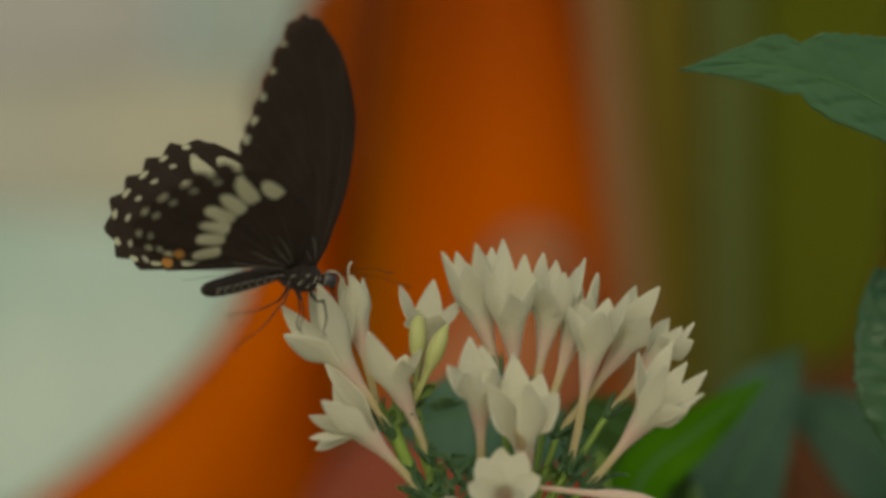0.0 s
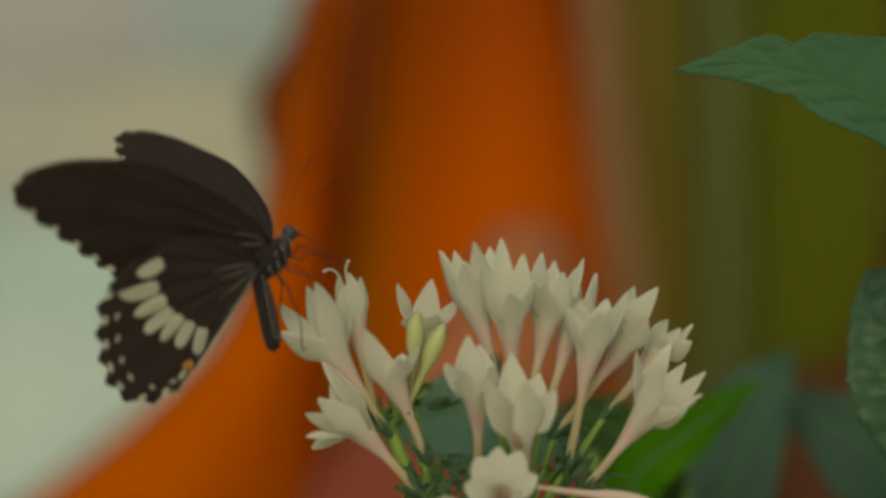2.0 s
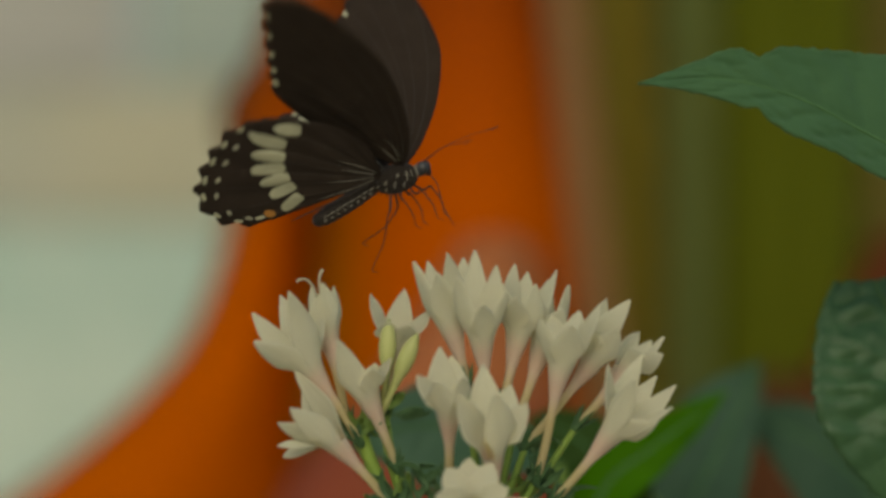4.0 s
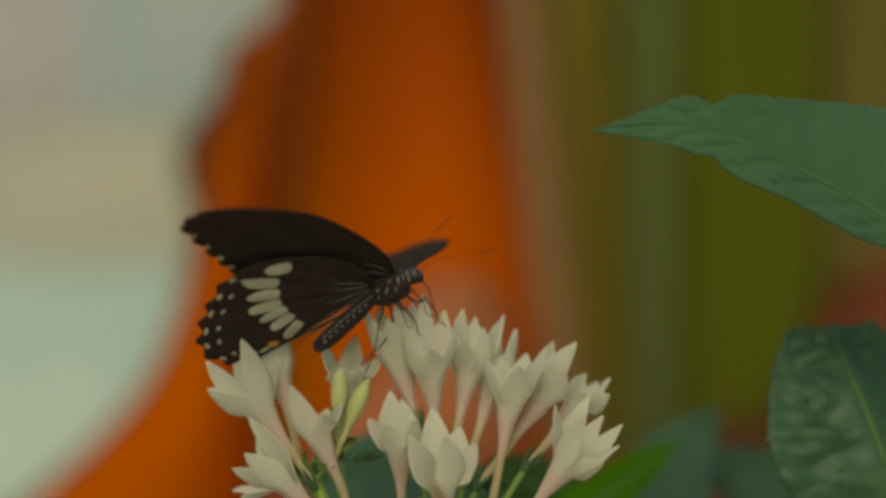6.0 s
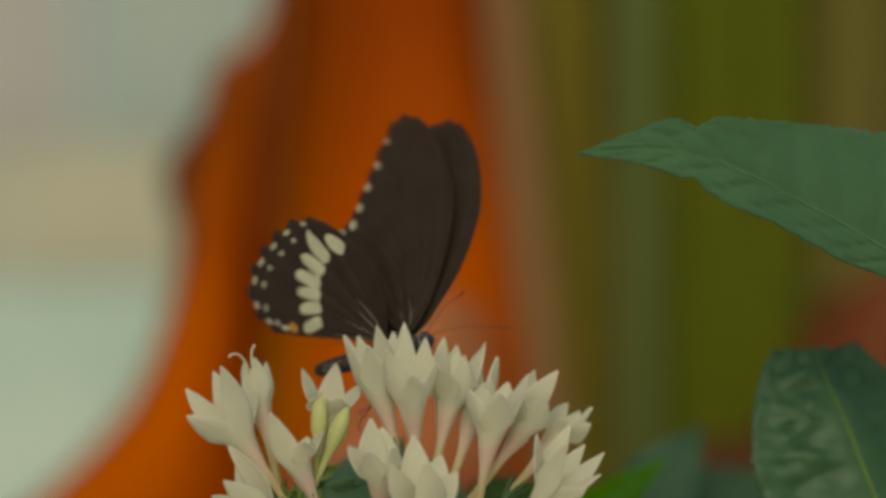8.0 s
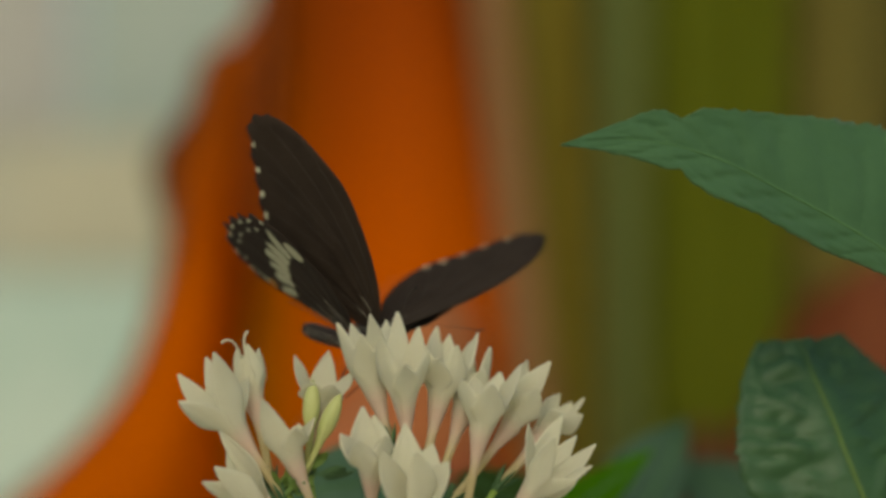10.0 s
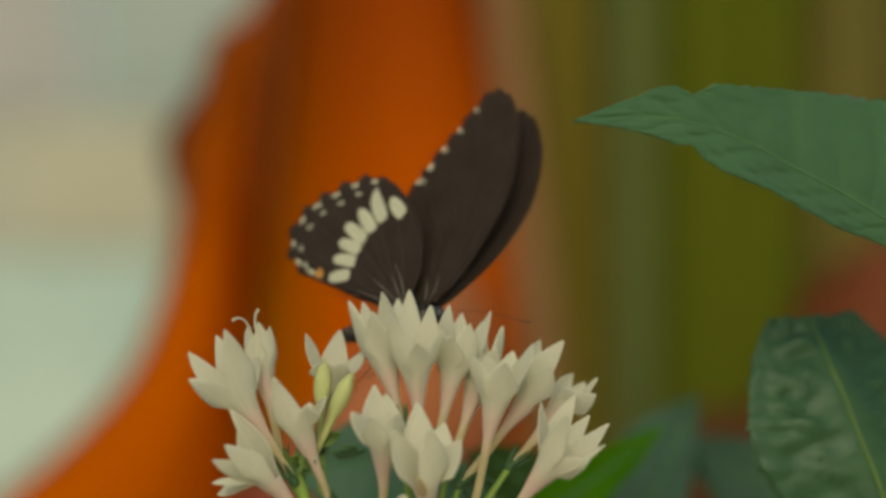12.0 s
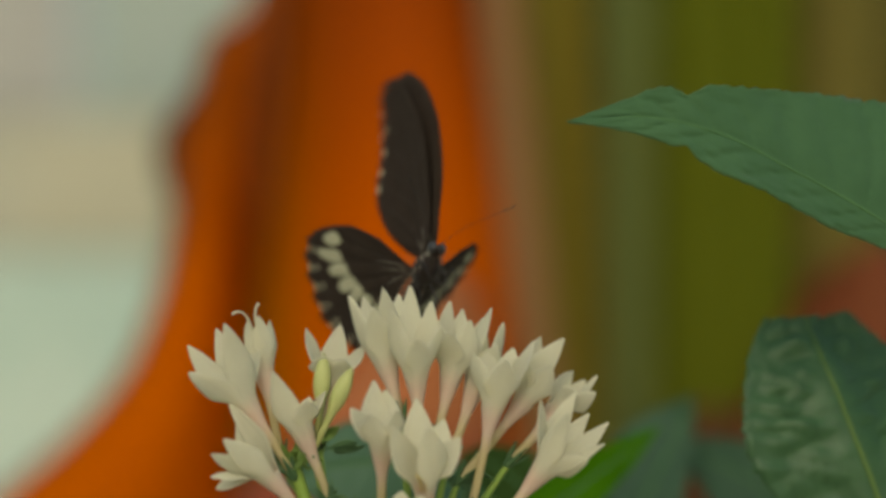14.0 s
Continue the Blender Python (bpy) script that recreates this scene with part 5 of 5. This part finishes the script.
        (12.80, 42.5, -7.6, 3.4, 40.6, -85.5, 16.8),
        (12.90, 38.8, -6.0, 4.7, 36.4, -85.1, 20.1),
        (13.00, 20.7, 7.1, 9.6, -6.9, -64.7, 49.6),
        (13.10, 21.7, -0.7, -0.8, 22.5, -78.1, 25.3),
        (13.20, 14.9, 29.4, 14.0, 17.9, -70.4, 26.9),
        (13.30, -0.8, 32.6, 6.3, 2.4, -53.7, 26.5),
        (13.40, 91.7, -10.9, 4.8, 45.5, -57.4, 16.8),
        (13.50, 92.6, -6.6, 7.7, 62.7, -53.8, -4.5),
        (13.60, 64.3, -14.5, 5.0, 54.7, -60.7, -10.6),
        (13.70, 21.1, 9.3, -7.0, 27.9, -73.3, 3.9),
        (13.80, 21.8, 15.3, 5.6, 29.6, -62.8, 2.2),
        (13.90, 80.3, 5.7, 5.4, 63.8, -57.1, -19.2),
        (14.00, 84.0, 4.0, -7.0, 66.6, -57.4, -24.6),
    ]
    left = [
        (0.00, 50.0, -10.0, -30.0, 82.6, -75.1, -0.3),
        (0.10, 56.0, -10.0, -30.0, 75.7, -65.9, -0.1),
        (0.20, 50.0, -10.0, 30.0, 67.1, -63.1, -0.1),
        (0.30, 63.6, -10.0, 8.4, 59.4, -60.6, -0.1),
        (0.40, 59.0, -11.2, 11.2, 54.6, -57.5, -0.0),
        (0.50, 57.1, -18.9, 22.5, 52.1, -55.8, 0.0),
        (0.60, 60.8, -9.8, 15.8, 56.0, -56.3, 0.0),
        (0.70, 63.2, -8.5, 17.6, 58.8, -58.1, 0.0),
        (0.80, 53.0, -9.4, 39.1, 49.4, -58.0, 0.0),
        (0.90, 44.1, 12.3, 21.1, 40.9, -58.1, 0.0),
        (1.00, 82.8, 0.9, 36.9, 77.8, -58.3, 0.0),
        (1.10, 70.7, 4.4, 42.6, 66.8, -58.3, 0.0),
        (1.20, 67.6, -0.8, 38.2, 63.7, -58.7, 0.0),
        (1.30, 53.3, 1.7, 39.0, 49.8, -58.7, 0.0),
        (1.40, 60.9, -0.2, 41.0, 57.1, -58.7, 0.0),
        (1.50, 72.9, -10.0, 15.8, 67.9, -58.3, 0.0),
        (1.60, 52.9, -1.4, 38.8, 49.0, -58.5, 0.0),
        (1.70, 29.4, -0.2, 34.2, 26.0, -59.3, 0.0),
        (1.80, 34.5, 8.1, 21.9, 30.6, -59.7, 0.0),
        (1.90, 47.5, -3.1, 26.0, 41.2, -59.4, 0.0),
        (2.00, 29.2, -1.2, 48.2, 24.2, -59.3, 0.0),
        (2.10, 11.5, 13.4, 29.1, 7.8, -59.8, -1.7),
        (2.20, 17.3, 9.7, 28.1, 13.4, -60.1, -3.4),
        (2.30, 40.9, -5.5, 27.1, 33.7, -60.6, -5.1),
        (2.40, 40.3, -8.0, 26.2, 33.0, -61.3, -6.8),
        (2.50, 30.4, -11.8, 40.5, 42.0, -78.0, 42.0),
        (2.60, 35.2, -4.9, 24.6, 26.3, -69.3, -8.4),
        (2.70, 37.1, -5.6, 24.0, 28.7, -71.2, -8.0),
        (2.85, 48.2, -5.5, 24.0, 41.7, -71.0, -7.9),
        (3.00, 79.0, -5.2, 23.9, 74.4, -70.5, -7.6),
        (3.15, 63.0, -4.9, 23.7, 59.0, -69.6, -7.2),
        (3.30, 40.0, -4.5, 23.5, 36.0, -68.5, -6.6),
        (3.45, 63.0, -3.9, 23.2, 59.0, -67.2, -5.9),
        (3.60, 86.0, -3.4, 22.9, 82.0, -65.8, -5.1),
        (3.75, 63.0, -2.8, 22.6, 59.0, -64.4, -4.3),
        (3.90, 40.0, -2.2, 22.3, 36.0, -62.9, -3.6),
        (4.05, 63.0, -1.6, 22.0, 59.0, -61.5, -2.8),
        (4.20, 86.0, -1.1, 21.7, 82.0, -60.2, -2.1),
        (4.35, 63.0, -0.7, 21.5, 59.0, -59.1, -1.5),
        (4.50, 39.9, -0.3, 21.3, 35.9, -58.3, -1.1),
        (4.65, 49.6, -0.1, 21.2, 45.4, -57.7, -0.8),
        (4.80, 39.5, -0.0, 21.2, 35.4, -57.5, -0.7),
        (4.90, 40.2, -1.6, 16.1, 36.1, -57.6, -0.3),
        (5.00, 47.8, 1.5, -6.5, 42.7, -58.0, 0.0),
        (5.10, 41.1, -8.3, 27.3, 37.2, -57.6, 0.0),
        (5.20, 44.0, -11.8, 40.8, 39.8, -57.8, 0.0),
        (5.30, 42.8, -15.2, 44.3, 38.8, -57.4, 0.0),
        (5.40, 46.6, -9.2, 42.1, 42.4, -57.9, 0.0),
        (5.50, 53.2, -13.9, 6.1, 48.2, -58.4, 0.0),
        (5.60, 34.1, -14.5, 46.4, 30.3, -57.8, 0.0),
        (5.70, 34.6, -15.8, 42.9, 30.6, -58.8, 0.0),
        (5.80, 28.6, -9.4, 1.5, 24.6, -58.8, 0.0),
        (5.90, 25.3, -5.4, 0.8, 21.3, -59.1, 0.0),
        (6.00, 30.0, -8.0, 8.0, 22.2, -60.1, 0.0),
        (6.10, 25.5, -5.2, 1.0, 21.1, -59.3, 0.0),
        (6.20, 29.7, -5.5, 2.0, 25.2, -59.7, 0.0),
        (6.30, 33.1, -7.1, 3.0, 28.5, -60.5, 0.0),
        (6.40, 30.6, -7.1, 20.5, 26.6, -60.4, 0.0),
        (6.50, 41.2, -6.7, 7.9, 36.2, -62.1, 0.0),
        (6.60, 35.8, -4.9, 19.9, 31.9, -60.9, 0.0),
        (6.70, 35.5, -7.5, 23.1, 31.6, -60.5, 0.0),
        (6.80, 44.8, -5.7, -0.4, 40.4, -59.9, 0.0),
        (6.90, 50.1, -7.9, -4.4, 45.4, -59.6, 0.0),
        (7.00, 53.8, -11.7, 14.0, 49.4, -60.1, 0.0),
        (7.20, 47.1, -4.8, 6.3, 42.1, -45.0, 15.0),
        (7.30, 45.5, 1.2, 0.5, 40.5, -40.0, 30.0),
        (7.40, 47.1, 5.9, 3.3, 42.1, -25.0, 15.0),
        (7.50, 62.0, 23.7, -1.1, 57.0, -30.0, 30.0),
        (7.60, 75.3, 12.2, 16.7, 70.3, -30.0, 15.0),
        (7.70, 70.1, 13.5, 6.7, 65.1, -30.0, 15.0),
        (7.80, 54.8, 19.8, -9.7, 49.8, -40.0, 15.0),
        (7.90, 84.8, 17.4, -19.4, 79.8, -35.0, 0.0),
        (8.00, 84.0, 14.0, 5.0, 84.7, -35.0, 0.0),
        (8.10, 66.3, 16.3, -1.1, 61.3, -35.0, 15.0),
        (8.20, 56.4, 15.7, 20.2, 51.4, -35.0, 30.0),
        (8.35, 60.7, 15.7, 20.1, 56.1, -34.7, 29.6),
        (8.50, 83.4, 15.8, 19.8, 79.3, -33.9, 28.3),
        (8.65, 66.5, 16.0, 19.3, 62.5, -32.6, 26.5),
        (8.80, 45.0, 16.1, 18.6, 41.0, -31.0, 24.1),
        (8.95, 66.5, 16.3, 17.9, 62.5, -29.2, 21.3),
        (9.10, 88.0, 16.6, 17.1, 84.0, -27.1, 18.2),
        (9.25, 66.5, 16.8, 16.2, 62.5, -25.0, 15.0),
        (9.40, 45.0, 17.0, 15.4, 41.0, -22.9, 11.8),
        (9.55, 66.5, 17.2, 14.6, 62.5, -20.8, 8.7),
        (9.70, 88.0, 17.4, 13.9, 84.0, -19.0, 5.9),
        (9.85, 66.5, 17.6, 13.2, 62.5, -17.4, 3.5),
        (10.00, 45.6, 17.8, 12.7, 41.4, -16.1, 1.7),
        (10.15, 56.3, 17.8, 12.4, 51.7, -15.3, 0.4),
        (10.30, 48.5, 17.9, 12.3, 43.5, -15.0, 0.0),
        (10.40, 40.7, 9.6, 23.2, 35.7, -15.0, 0.0),
        (10.50, 58.4, 14.6, -31.5, 53.4, -40.0, 15.0),
        (10.60, 80.6, 7.1, -9.9, 75.6, -35.0, 15.0),
        (10.70, 61.3, 12.6, 8.1, 56.3, -35.0, 15.0),
        (10.80, 50.6, 7.8, -11.6, 45.6, -10.0, -15.0),
        (10.90, 86.2, 10.9, -13.5, 76.2, -35.0, 15.0),
        (11.00, 82.0, 9.0, 10.0, 71.9, -35.0, 15.0),
        (11.10, 64.5, 10.8, 24.5, 59.5, -20.0, 0.0),
        (11.20, 65.6, 6.3, 5.5, 60.6, -10.0, -15.0),
        (11.30, 88.5, 16.8, 8.0, 83.5, -25.0, 0.0),
        (11.40, 77.4, 19.9, 22.2, 72.4, -15.0, -15.0),
        (11.50, 39.2, 7.3, 16.5, 30.0, -20.0, 0.0),
        (11.60, 90.1, 17.3, 21.7, 80.1, -25.0, 0.0),
        (11.70, 82.8, 15.7, 19.6, 77.8, -30.0, 15.0),
        (11.80, 68.0, 9.2, 20.9, 63.0, -20.0, 0.0),
        (11.90, 84.7, 6.9, 1.9, 79.7, -35.0, 0.0),
        (12.00, 84.7, 12.4, 22.8, 74.4, -40.0, 15.0),
        (12.10, 55.3, 0.6, 10.8, 50.3, -50.0, 15.0),
        (12.20, 49.3, -9.2, 2.1, 44.3, -55.0, 0.0),
        (12.30, 88.3, -1.5, 1.2, 83.3, -55.0, 0.0),
        (12.40, 93.2, 19.6, 6.3, 78.2, -45.0, 0.0),
        (12.50, 84.4, 13.5, 82.5, 20.0, -80.0, 0.0),
        (12.60, 48.7, -2.4, 10.7, 28.7, -40.0, -15.0),
        (12.70, 46.1, -2.8, 10.2, 31.1, -25.0, -30.0),
        (12.80, 88.1, 56.9, -15.2, 43.1, -5.0, -30.0),
        (12.90, 80.1, 60.5, -36.5, 35.1, -5.0, -30.0),
        (13.00, 65.5, 73.4, -37.4, 25.5, -55.0, -15.0),
        (13.10, 27.6, -14.2, -16.6, 22.6, -45.0, 0.0),
        (13.20, -11.4, 63.5, 15.9, 3.6, -5.0, 30.0),
        (13.30, -29.6, 61.4, 34.1, -74.6, -60.0, 0.0),
        (13.40, 71.3, -8.1, 3.2, 67.4, -56.1, 0.0),
        (13.50, 84.6, 1.2, 15.9, 79.6, -55.4, 0.0),
        (13.60, 56.8, -0.9, 10.3, 49.6, -35.4, 0.1),
        (13.70, 34.8, -2.1, 10.8, 26.2, -57.4, 3.9),
        (13.80, 35.5, 4.4, 11.4, 21.1, -55.2, 6.0),
        (13.90, 73.5, 1.5, 12.2, 44.7, -49.1, 8.8),
        (14.00, 96.5, 7.6, 9.6, 53.4, -49.7, 3.8),
    ]
    # quick strokes: seconds and degrees by which a forewing turns in a thirtieth of a second
    strokes = {"R": {0.5: 4, 2.5: 4, 5.0: 4, 7.5: 6, 8.0: 3, 10.5: 10, 11.0: 4, 11.5: 5, 12.0: 2.5, 12.5: 4, 14.0: 1.5},
               "L": {2.0: 6, 2.5: 5, 5.0: 3, 7.5: 5, 10.5: 10, 11.5: 6, 12.5: 2, 13.0: 2, 14.0: 1.5}}

    def flutter(rows, quick):
        out = []
        for k, row in enumerate(rows):
            swing = quick.get(row[0], 0)
            before, after = rows[max(k - 1, 0)], rows[min(k + 1, len(rows) - 1)]
            sign = 1 if after[1] >= before[1] else -1
            for near, step in ((before, -1), (row, 0), (after, 1)):
                if step == 0:
                    out.append(row)
                elif swing and near is not row:
                    mid = [a + (b - a) / 3 for a, b in zip(row, near)]
                    mid[0] = row[0] + step / 30
                    mid[1] = row[1] + step * sign * swing
                    mid[2] = row[2] + step * sign * swing * 0.6
                    mid[4] = row[4] + step * sign * swing * 0.3
                    out.append(tuple(mid))
        return out

    for side, rows in (("R", flutter(right, strokes["R"])), ("L", flutter(left, strokes["L"]))):
        for kind, k in (("forewing", 1), ("hindwing", 4)):
            walk(wings[kind, side], [(r[0], wing_pose(kind, side, *r[k:k + 3])) for r in rows])


motions()
